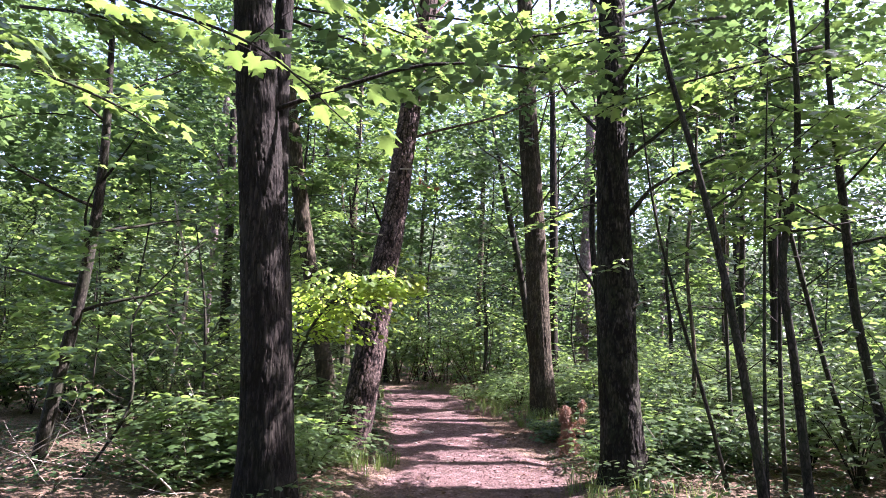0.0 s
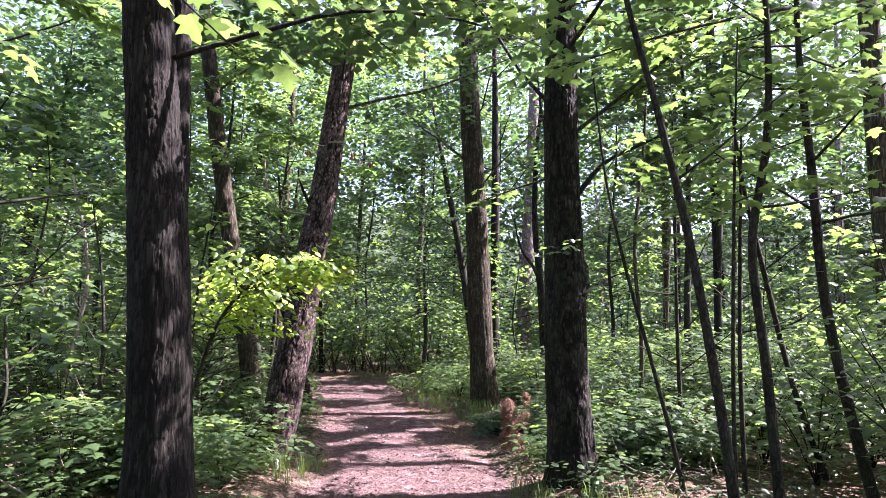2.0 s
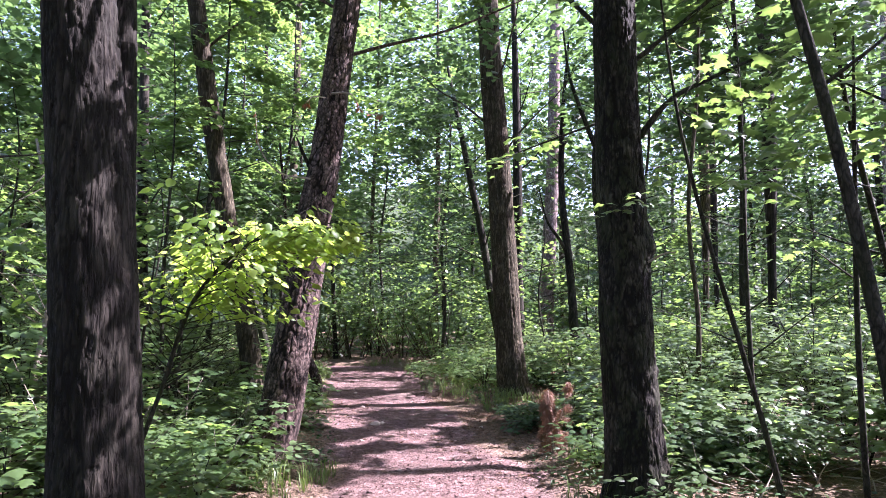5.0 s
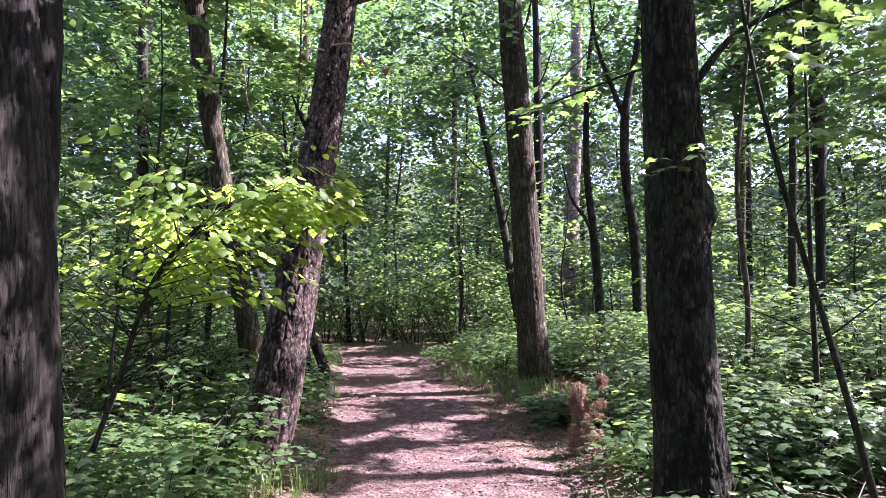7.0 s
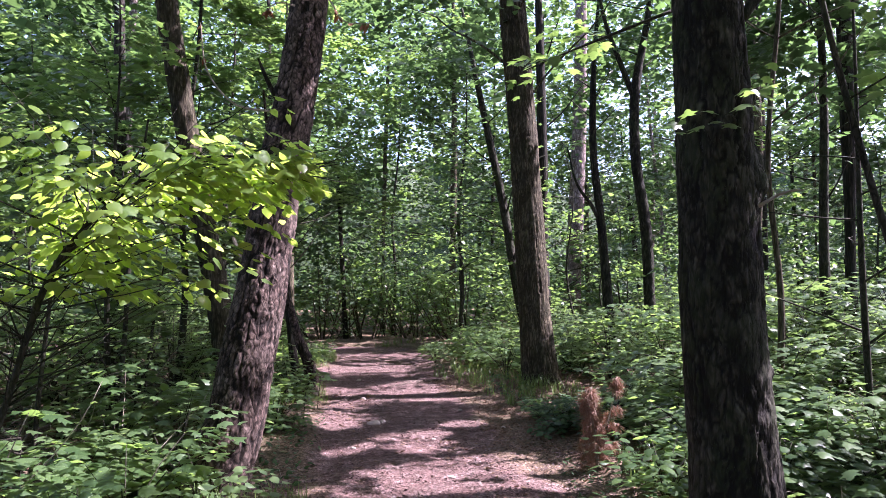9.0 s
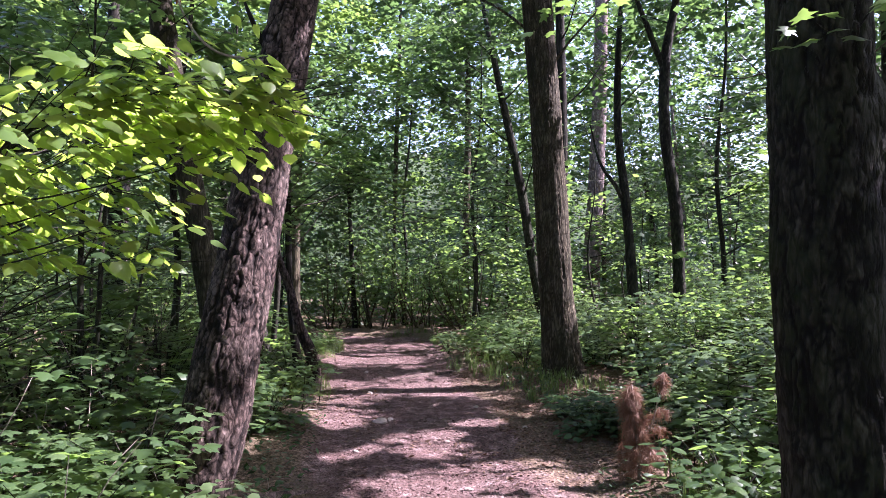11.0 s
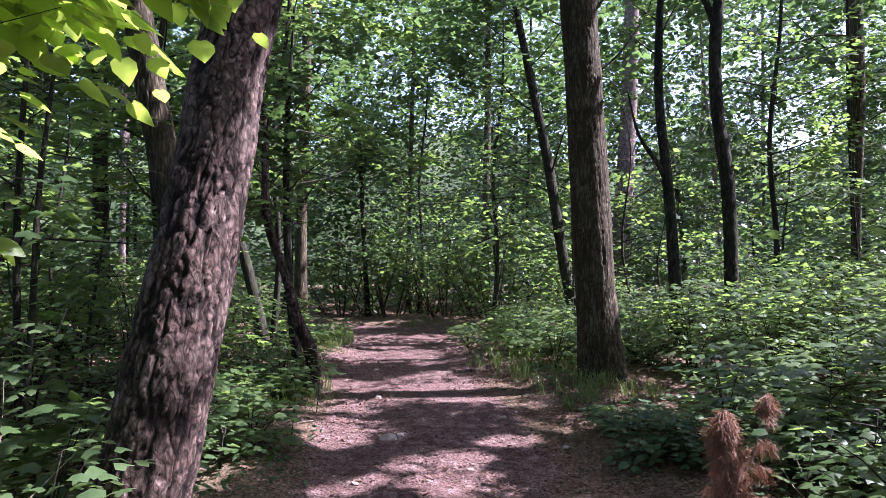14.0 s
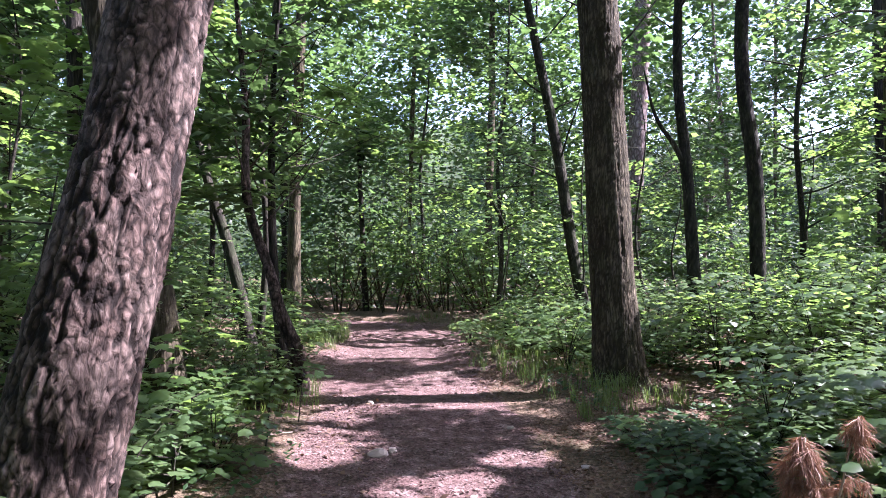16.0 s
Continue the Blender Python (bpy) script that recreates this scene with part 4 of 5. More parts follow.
def scattered(n, x0, x1, y0, y1, gap, clear, seed, wedge=0.72):
    """Places through the wood, kept apart, off the path and inside the part of the wood that the walk opens up."""
    r = np.random.default_rng(seed)
    out = []
    for _ in range(n * 60):
        x, y = r.uniform(x0, x1), r.uniform(y0, y1)
        if aside(x, y) < clear or abs(x) > wedge * y + 2.5:
            continue
        if any((x - a) ** 2 + (y - b) ** 2 < gap * gap for a, b in out):
            continue
        out.append((x, y))
        if len(out) == n:
            break
    return out


def near_view(x, y):
    """The strips before the big trunks stay low."""
    return (y < 9.5 and abs(x) < 3.4) or (y < 15 and 0.8 < x < 2.9) or (y < 10.5 and -2.6 < x < 0)


for k, (x, y) in enumerate(scattered(60, -17, 19, 6.5, 27, 1.25, 1.0, 61)):
    if near_view(x, y):
        continue
    h = rng.uniform(2.6, 6.5)
    dx, dy = rng.normal(0, 0.25, 2)
    far = y > 15
    sapling(SAPLING_WORDS[k % 4], [(x, y, -0.05, 0.008 * h + 0.012), (x + dx * 0.9, y + dy * 0.4, h * 0.3, 0.007 * h + 0.008), (x + dx * 0.5, y + dy, h * 0.65, 0.022), (x + 1.9 * dx, y + 1.4 * dy, h, 0.008)],
            rng.uniform(0.5, 1.6), rng.uniform(1.2, 2.1), int(10 + h * 1.4), 6 if far else 5, 0.15 if far else 0.118, 400 + k, per=9, template=T_LOW if y > 19 else T_MID)

for k, (x, y) in enumerate(scattered(26, -28, 32, 21, 48, 3.2, 1.2, 62)):
    d = rng.uniform(0.14, 0.36)
    h = rng.uniform(11, 18)
    lean = rng.normal(0, 0.5)
    bark = (BARK_ASH, BARK_OAK, BARK_PALE, BARK_MOSSY)[k % 4]
    words = ("straight greyish trunk deep in the wood", "dark slim trunk deep in the wood", "pale pine trunk deep in the wood", "mossy trunk deep in the wood")[k % 4]
    tree("woodland_tree", words, [(x, y, -0.1, d * 1.5), (x, y, 0.5, d * 1.05), (x + lean * 0.3, y, h * 0.35, d * 0.9), (x + lean, y, h * 0.7, d * 0.6), (x + lean * 1.3, y, h, 0.05)], bark, "trees deep in the wood", 12, 0.5,
         crown=(rng.uniform(4.0, 6), h, rng.uniform(3.0, 4.2), 480, 0.175), limbs=8, seed=600 + k, gaps=0.42)

# broad maples whose layered boughs hang over the bend of the path
BOUGH_TREES = [(-2.9, 17.4, 8.5, 3.4, 30), (-3.6, 14.6, 8.0, 2.6, 24), (0.9, 23.4, 9.0, 3.6, 30), (-4.6, 19.8, 9.5, 3.4, 28), (3.3, 24.5, 10.0, 3.2, 28), (-1.2, 27.8, 10.0, 3.8, 30), (5.6, 18.8, 9.0, 2.8, 24)]
for k, (x, y, h, reach, count) in enumerate(BOUGH_TREES):
    sapling("maple with wide layered boughs of dark green leaves", [(x, y, -0.05, 0.12), (x + 0.12, y, h * 0.2, 0.10), (x + 0.02, y, h * 0.4, 0.085), (x + 0.25, y, h * 0.65, 0.06), (x + 0.3, y, h, 0.02)], 2.0, reach, count, 22, 0.15 if y > 20 else 0.13, 460 + k,
            per=9, tilt=(-0.15, 0.5), flat=0.6, name="maple_tree", group="maples at the bend", template=T_MID if y < 18 else T_LOW)

# trees added behind and beside the walker, mostly out of view, close the wood and shade it
for k, (x, y, h) in enumerate([(-5.5, 1.5, 14), (5.5, 2.5, 14), (-3.5, -4.5, 15), (3.8, -5, 15), (9.5, 6.5, 15), (-8.5, 5, 15), (9.0, 12.5, 15), (7.2, 10.8, 14), (-9.2, 11.5, 13), (6.5, 14.6, 15), (0.4, -9, 15), (11, 2, 15), (-10, -2, 14), (7.2, 19, 15), (12.5, 17, 15)]):
    d = 0.26 + 0.05 * (k % 4)
    tree("woodland_tree", "dark upright trunk with a broad leafy crown, added to shade the walk", [(x, y, -0.1, d * 1.5), (x, y, 0.5, d), (x + 0.1, y, 5, d * 0.8), (x, y, h * 0.7, d * 0.5), (x, y, h, 0.05)], (BARK_OAK, BARK_ASH, BARK_MOSSY)[k % 3], "trees around the walk", 16, 0.4,
         crown=(5.5, h, 4.6, 800, 0.19), limbs=12, seed=700 + k, gaps=0.42)


# ---- undergrowth ----
SHRUB_WORDS = ["low leafy seedling maple on the forest floor", "small green bush with toothed leaves", "waist-high leafy undergrowth bush", "low bush with pale sunlit leaves"]


def shrub(label, x, y, h, spread, stems, size, seed, leaf, template):
    rng = np.random.default_rng(seed)
    z0 = float(ground_height(np.array([x]), np.array([y]))[0]) - 0.02
    base = np.array([x, y, z0])
    ob = thing("shrub", base, label, "shrub", "undergrowth shrubs")
    lines, A, Yw = [], [], []
    for k in range(stems):
        yaw = rng.uniform(0, 2 * math.pi)
        length = h * rng.uniform(0.7, 1.15)
        out = spread * rng.uniform(0.2, 1.0)
        p1 = np.array([math.cos(yaw) * out * 0.35, math.sin(yaw) * out * 0.35, length * 0.55])
        p2 = np.array([math.cos(yaw) * out, math.sin(yaw) * out, length])
        r = 0.004 + 0.005 * h
        lines.append(tube([(0, 0, 0, r), (*p1, r * 0.7), (*p2, r * 0.25)], 4, 0.22))
        for f in np.linspace(0.35, 1.0, 3 + int(h * 2.5)):
            P = p1 * f / 0.55 if f < 0.55 else p1 + (p2 - p1) * (f - 0.55) / 0.45
            for s in range(2 if y < 12.5 or f > 0.8 else 1):
                A.append(P)
                Yw.append(yaw - math.pi / 2 + rng.normal(0, 1.3))
    for v, q, t in lines:
        part("stem", v, [q, t], BARK_YOUNG, ob)
    A, Yw = np.array(A), np.array(Yw)
    pos, ly, lp, lr, sz = spray_leaves(rng, A, Yw, rng.normal(0.0, 0.14, len(A)), 5, 0.24 + 0.12 * h, size, 0.2, 0.55)
    W = pos + base
    keep = (aside(W[:, 0], W[:, 1]) > -0.12) & (pos[:, 2] > 0.02) & (free_air(W) | (W[:, 2] < 0.9))
    if keep.sum() > 3:
        v, f = leaf_set(pos[keep], ly[keep], lp[keep], lr[keep], sz[keep], template)
        part("leaves", v, [f], leaf, ob)


for k, (x, y) in enumerate(scattered(222, -9, 10, 5.5, 22, 0.45, 0.10, 63)):
    if x < -2.0 and y < 11.5 and k % 5 > 0:
        continue
    a = float(aside(np.array([x]), np.array([y]))[0])
    h = min(1.35, 0.30 + 0.36 * a) * rng.uniform(0.6, 1.25)
    if near_view(x, y):
        h = min(h, 0.7)
    if 0.9 < x < 2.6 and 12.6 < y < 15.2:
        continue
    leaf = (MAPLE, HERB, HERB, MAPLE)[k % 4]
    shrub(SHRUB_WORDS[k % 4] if h > 0.5 else SHRUB_WORDS[k % 2], x, y, h, 0.28 + 0.5 * h, int(5 + 5 * h), (0.10, 0.075, 0.088, 0.08)[k % 4] + 0.02 * (y > 14), 900 + k, leaf, (T_MAPLE if y < 10 else T_MID, T_OVAL, T_MID, T_OVAL)[k % 4] if y < 12.5 else T_LOW)

SEEDLINGS = [(2.35, 9.5, 0.62), (2.9, 10.1, 0.75), (3.3, 9.3, 0.7), (2.6, 10.8, 0.6), (2.1, 10.6, 0.45), (3.7, 10.4, 0.8), (-2.5, 8.9, 0.6), (-3.0, 9.3, 0.7), (-2.3, 10.9, 0.55), (-1.3, 12.3, 0.5), (3.2, 12.2, 0.9), (2.9, 13.0, 0.8), (3.9, 13.6, 1.1), (1.5, 17.3, 0.6), (2.2, 17.6, 0.8), (-2.7, 7.3, 0.8), (-3.1, 8.1, 0.9),
             (4.3, 12.0, 1.5), (3.6, 14.2, 1.3), (5.0, 13.0, 1.7), (2.9, 15.9, 1.0), (4.6, 15.0, 1.6), (3.4, 16.6, 1.3), (4.3, 10.9, 1.4), (5.0, 11.6, 1.6), (2.75, 11.6, 0.7), (2.5, 9.0, 0.5), (3.0, 8.7, 0.6), (-1.55, 11.3, 0.4), (-1.75, 12.0, 0.5), (-1.3, 13.3, 0.45), (1.2, 18.4, 0.7), (2.9, 18.6, 0.9)]
for k, (x, y, h) in enumerate(SEEDLINGS):
    sapling("low maple seedling with flat tiers of broad leaves", [(x, y, -0.03, 0.014), (x + 0.03, y, h * 0.5, 0.010), (x + 0.05, y - 0.03, h, 0.004)], h * 0.35, 0.40 + 0.3 * h, 10 + int(5 * h), 3, 0.115, 1500 + k, leaf=HERB if k % 3 else MAPLE, template=T_MAPLE if y < 13 else T_MID, flat=0.45,
            name="seedling", group="maple seedlings", per=6, tilt=(-0.05, 0.25))
PATCHES = [(1.5, 3.6, 10.9, 13.0, 24, 0.30), (-3.0, -1.15, 8.6, 9.9, 7, 0.42), (-3.2, -1.3, 11.2, 14.0, 13, 0.40), (2.3, 4.2, 8.6, 10.8, 10, 0.5), (0.9, 3.0, 15.9, 18.5, 14, 0.45), (-3.4, -1.7, 6.9, 8.4, 7, 0.6)]
at = np.random.default_rng(64)
for x0, x1, y0, y1, count, high in PATCHES:
    for k in range(count):
        x, y = at.uniform(x0, x1), at.uniform(y0, y1)
        if aside(x, y) > 0.08 and (x + 1.42) ** 2 + (y - 9.7) ** 2 > 0.2 and (x - 1.9) ** 2 + (y - 15) ** 2 > 0.3:
            high = min(high, 0.6)
            leaf, words = (HERB, "pale sunlit seedlings in dry brush") if y < 10 and x < 0 else ((IVY, "dark green leafy herbs close to the ground"), (IVY, "dark leafy seedlings by the path's edge"), (MAPLE, "low maple seedlings with broad leaves"))[k % 3] if x > 0 else ((HERB, "pale green herbs by the path's edge"), (MAPLE, "low maple seedlings with broad leaves"))[k % 2]
            shrub(words, x, y, high * at.uniform(0.5, 1.1), 0.40, 8, 0.078, 1300 + int(abs(x) * 977 + y * 131), leaf, (T_OVAL, T_MID, T_MID)[k % 3])


def stuff(name, label, category, V, faces, mat):
    return tagged(part(name, V, faces, mat), label, category, kind="stuff")


def lying(n, x0, x1, y0, y1, seed, chance):
    """Random places on the ground, kept where chance(distance from the path, noise) allows."""
    r = np.random.default_rng(seed)
    x, y = r.uniform(x0, x1, n), r.uniform(y0, y1, n)
    ok = chance(aside(x, y), vnoise(np.stack([x, y, 0 * x], 1), 1.1, seed)) & (np.abs(x) < 0.75 * y + 2.5)
    x, y = x[ok], y[ok]
    return r, np.stack([x, y, ground_height(x, y)], 1)


r, P = lying(60000, -9, 10, 3.5, 24, 71, lambda a, n: (a > 0.05) & (n > 0.50) | (a > 1.2) & (n > 0.42))
n = len(P)
v, f = leaf_set(P + np.stack([0 * P[:, 0], 0 * P[:, 0], r.uniform(0.03, 0.22, n) * np.clip(aside(P[:, 0], P[:, 1]) + 0.3, 0.3, 1)], 1), r.uniform(0, 6.28, n), r.normal(0.0, 0.35, n), r.normal(0, 0.35, n), r.uniform(0.04, 0.09, n), T_LONG)
stuff("ground_ivy", "dark green ivy and small herbs covering the ground", "ground cover", v, [f], IVY)
r, P = lying(26000, -8, 9, 3.5, 22, 72, lambda a, n: (a > -0.5) & (n > 0.3) | (n > 0.62))
n = len(P)
v, f = leaf_set(P + [0, 0, 0.012], r.uniform(0, 6.28, n), r.normal(0, 0.28, n), r.normal(0, 0.35, n), r.uniform(0.03, 0.075, n), T_LONG)
stuff("leaf_litter", "dry brown fallen leaves on the forest floor", "leaf litter", v, [f], DEAD_LEAF)

r, P = lying(60000, -2.2, 2.0, 6.5, 23, 76, lambda a, n: (a < 0.3) & (n > 0.28))
n = len(P)
v, f = leaf_set(P + [0, 0, 0.006], r.uniform(0, 6.28, n), r.normal(0, 0.35, n), r.normal(0, 0.4, n), 0.010 + 0.028 * r.uniform(0, 1, n) ** 2, T_LOW)
stuff("path_litter", "crumbled leaves, bark chips and crumbs on the path", "leaf litter", v, [f], CHIP)

r, P = lying(13500, 0.3, 2.6, 11.1, 17, 77, lambda a, n: (a + 2.2 * (n - 0.5) > -0.45))
n = len(P)
v, f = leaf_set(P + [0, 0, 0.014], r.uniform(0, 6.28, n), r.normal(0, 0.3, n), r.normal(0, 0.4, n), r.uniform(0.018, 0.045, n), T_LONG)
stuff("leaf_litter", "dark brown leaf mulch on the shaded side of the path", "leaf litter", v, [f], DEAD_LEAF)


def grass():
    r, P = lying(5200, -4.5, 5, 4.5, 24, 73, lambda a, n: (a > -0.05) & (a < 1.1) & (n > 0.46))
    tuft = np.repeat(P, 12, 0)
    n = len(tuft)
    yaw, lean, L, w = r.uniform(0, 6.28, n), r.uniform(0.15, 0.8, n), r.uniform(0.10, 0.30, n), r.uniform(0.002, 0.004, n)
    b = tuft + np.stack([r.normal(0, 0.03, n), r.normal(0, 0.03, n), 0 * yaw - 0.01], 1)
    d = np.stack([np.cos(yaw), np.sin(yaw), 0 * yaw], 1)
    s = np.stack([-np.sin(yaw), np.cos(yaw), 0 * yaw], 1) * w[:, None]
    up = np.array([0, 0, 1.0])
    m = b + d * (0.35 * lean * L)[:, None] + up * (0.6 * L)[:, None]
    e = b + d * (lean * L)[:, None] + up * ((1 - 0.35 * lean) * L)[:, None]
    V = np.stack([b - s, b + s, m - s, m + s, e], 1).reshape(-1, 3)
    o = (np.arange(n) * 5)[:, None]
    stuff("grass", "tufts of green grass along the path's edge", "grass", V, [o + np.array([[0, 1, 3, 2]]), o + np.array([[2, 3, 4]])], GRASS)


grass()


def sticks(name, label, n, x0, x1, y0, y1, length, radius, height, seed, mat, category="twigs", off=0.1):
    r = np.random.default_rng(seed)
    out = []
    while len(out) < n:
        x, y = r.uniform(x0, x1), r.uniform(y0, y1)
        if aside(x, y) < off and r.uniform() > 0.12:
            continue
        z = float(ground_height(np.array([x]), np.array([y]))[0]) + radius
        yaw, pit, L = r.uniform(0, 6.28), r.uniform(0, 1) ** 2 * height, r.uniform(0.4, 1) * length
        pts = limb_line(r, (x, y, z), yaw, pit, L, radius * r.uniform(0.5, 1.1), 0.22)
        pts = [(a, b, max(c, 0.008 + float(ground_height(np.array([a]), np.array([b]))[0])), d) for a, b, c, d in pts]
        out.append(tube(pts, 5, 0.12))
    v, f = joined(out)
    stuff(name, label, category, v, f, mat)


sticks("fallen_twigs", "thin dry twigs lying on the ground", 260, -6, 6, 4.5, 20, 0.5, 0.004, 0.1, 81, DRY_TWIG)
sticks("brushwood", "tangle of pale dead branches on the ground", 110, 2.3, 5.2, 7.6, 10.6, 1.1, 0.009, 0.7, 82, DRY_TWIG, "brushwood", 0.6)
sticks("brushwood", "dry grey brush standing over leaf mould", 170, -6.5, -2.2, 6.6, 12.0, 1.4, 0.010, 1.25, 83, DRY_TWIG, "brushwood", 0.6)
sticks("brushwood", "dead branches in the shaded undergrowth", 60, -5.0, -1.8, 11, 16, 1.1, 0.009, 1.0, 84, BARK_YOUNG, "brushwood", 0.4)


# ---- small things ----
def dead_conifer():
    """The small dead spruce: rusty tufts of needles hanging from a bent stem and a side shoot."""
    rng = np.random.default_rng(91)
    base = np.array([1.57, 10.33, -0.03])
    ob = thing("dead_conifer", base, "small dead spruce with rusty brown needles", "conifer")
    stem = [(0.04, 0, 0, 0.014), (0.03, 0, 0.3, 0.012), (-0.02, -0.02, 0.55, 0.008), (-0.01, -0.03, 0.72, 0.004)]
    shoot = [(0.03, 0, 0.25, 0.008), (0.15, 0.02, 0.45, 0.006), (0.20, 0.02, 0.66, 0.004), (0.23, 0.0, 0.80, 0.003)]
    for name, line in (("trunk", stem), ("side_shoot", shoot)):
        v, q, t = tube(line, 8, 0.05)
        part(name, v, [q, t], DRY_TWIG, ob)
    S, H = spline(stem, 0.01)[:, :3], spline(shoot, 0.01)[:, :3]
    tips = []
    for line, count, lo, wide, bare in ((S, 60, 0.10, 0.13, (2, 2)), (H, 34, 0.10, 0.10, (0.62, 0.84))):
        for k in range(count):
            f = lo + (1 - lo) * k / (count - 1)
            if bare[0] < f < bare[1]:
                continue
            p = line[int(f * (len(line) - 1))]
            if line is H and f < 0.62 and k % 2:
                continue
            yaw, out = k * 2.4 + rng.normal(0, 0.3), (0.03 + wide * (1 - f) ** 0.7) * rng.uniform(0.6, 1.15)
            end = p + np.array([math.cos(yaw) * out, math.sin(yaw) * out, -0.35 * out])
            v, q, t = tube([(*p, 0.003), (*end, 0.0015)], 4, 0.05)
            part("branch", v, [q, t], DRY_TWIG, ob)
            tips += [(end, yaw, 62), (p + (end - p) * 0.6, yaw, 36), (p + (end - p) * 0.3, yaw, 20)]
    B = np.concatenate([np.tile(p, (n, 1)) + rng.normal(0, 0.008, (n, 3)) for p, a, n in tips])
    yaw = np.concatenate([a - math.pi / 2 + rng.normal(0, 1.1, n) for p, a, n in tips])
    n = len(B)
    needle = (np.array([(-0.016, 0, 0), (0.016, 0, 0), (0.012, 0.6, -0.12), (-0.012, 0.6, -0.12), (0, 1, -0.35)]), np.array([(0, 1, 2), (0, 2, 3), (3, 2, 4)]))
    v, f = leaf_set(B, yaw, rng.normal(-0.85, 0.5, n), rng.normal(0, 0.8, n), rng.uniform(0.04, 0.095, n), needle)
    tagged(part("needles", v, [f], NEEDLE, ob), kind="stuff")


dead_conifer()


def path_stone(x, y, s, seed):
    bm = bmesh.new()
    bmesh.ops.create_icosphere(bm, subdivisions=2, radius=1)
    for vert in bm.verts:
        c = vert.co
        k = 1 + 0.25 * noise.noise(c * 1.3 + Vector((seed, 0, 0))) + 0.1 * noise.noise(c * 3 + Vector((seed, 3, 0)))
        vert.co = Vector((c.x * k * s, c.y * k * s * 0.7, c.z * k * s * 0.45))
    me = bpy.data.meshes.new("stone")
    bm.to_mesh(me)
    bm.free()
    me.materials.append(STONE)
    ob = new("stone", me)
    ob.location = (x, y, float(ground_height(np.array([x]), np.array([y]))[0]) + s * 0.15)
    ob.rotation_euler = (0.1, -0.15, seed)
    tagged(ob, "small pale stone half sunk in the path", "stone", "stones on the path")


for k, (x, y, s) in enumerate([(-0.50, 12.5, 0.085), (-0.40, 12.62, 0.05), (0.35, 10.2, 0.035), (-0.1, 9.6, 0.03), (0.55, 13.4, 0.035), (-0.8, 14.3, 0.045), (0.2, 11.6, 0.03), (1.0, 12.3, 0.04), (-1.1, 16.4, 0.05), (-0.6, 11.3, 0.03)]):
    path_stone(x, y, s, k * 1.7)


def root(label, pts):
    ob = thing("tree_root", (0, 0, 0), label, "root", "roots across the path")
    rows = [(a, b, float(ground_height(np.array([a]), np.array([b]))[0]) + c, r) for a, b, c, r in pts]
    v, q, t = tube(rows, 10, 0.06, bark_relief(0.006, 0.03, 0.1, 5))
    part("root", v, [q, t], BARK_PINE, ob, smooth=True)


# first one: root shape added where a lit stripe crosses the path
root("low root shape standing in for a lit stripe across the path", [(-0.55, 15.7, -0.03, 0.03), (-0.2, 16.05, 0.0, 0.035), (0.25, 16.45, 0.005, 0.04), (0.75, 16.7, 0.0, 0.04), (1.2, 16.6, -0.03, 0.05)])
root("low root at the path's edge by the larch", [(-1.25, 9.72, 0.0, 0.06), (-1.0, 9.95, 0.0, 0.04), (-0.75, 10.3, -0.02, 0.02)])


def dead_branch(label, pts, seed, leaves=0, wood=DRY_TWIG):
    """A bare branch on a trunk, with a few withered leaves."""
    rng = np.random.default_rng(seed)
    base = np.array(pts[0][:3])
    ob = thing("dead_branch", base, label, "branch")
    rows = [(x - base[0], y - base[1], z - base[2], r) for x, y, z, r in pts]
    v, q, t = tube(rows, 8, 0.05)
    part("stick", v, [q, t], wood, ob, smooth=True)
    if leaves:
        S = spline(rows, 0.02)[:, :3]
        i = rng.integers(len(S) // 2, len(S), leaves)
        v, f = leaf_set(S[i], rng.uniform(0, 6.28, leaves), rng.normal(-1.0, 0.4, leaves), rng.normal(0, 0.6, leaves), rng.uniform(0.05, 0.10, leaves), T_LONG)
        part("withered_leaves", v, [f], RUST_LEAF, ob)


dead_branch("bare pale dead twig drooping from the larch", [(-1.12, 10.1, 3.05, 0.012), (-1.45, 10.0, 3.1, 0.009), (-1.65, 9.95, 3.35, 0.007), (-1.7, 9.9, 3.75, 0.004)], 1, 4)
dead_branch("short broken branch stub on the larch", [(-1.12, 10.25, 3.15, 0.024), (-1.24, 10.22, 3.4, 0.018), (-1.30, 10.2, 3.55, 0.009)], 2, 0, BARK_OAK)
dead_branch("dead twig with rust-coloured withered leaves on the larch", [(-0.9, 10.15, 4.05, 0.012), (-0.68, 10.0, 4.0, 0.008), (-0.5, 9.9, 3.75, 0.005), (-0.28, 9.85, 3.72, 0.003)], 3, 9)
dead_branch("withered leaf cluster on a short larch twig", [(-0.98, 10.15, 4.0, 0.01), (-1.1, 9.98, 3.95, 0.006), (-1.16, 9.9, 3.85, 0.003)], 4, 7)
dead_branch("broken stub on the mossy maple's trunk", [(1.90, 7.88, 1.95, 0.010), (2.03, 7.82, 2.02, 0.007), (2.09, 7.78, 2.02, 0.003)], 5)
dead_branch("dark branch rising from the mossy maple", [(1.9, 8.0, 3.0, 0.03), (2.15, 8.0, 3.3, 0.022), (2.6, 8.0, 3.55, 0.016), (3.3, 8.0, 3.85, 0.006)], 6, 0, BARK_MOSSY)


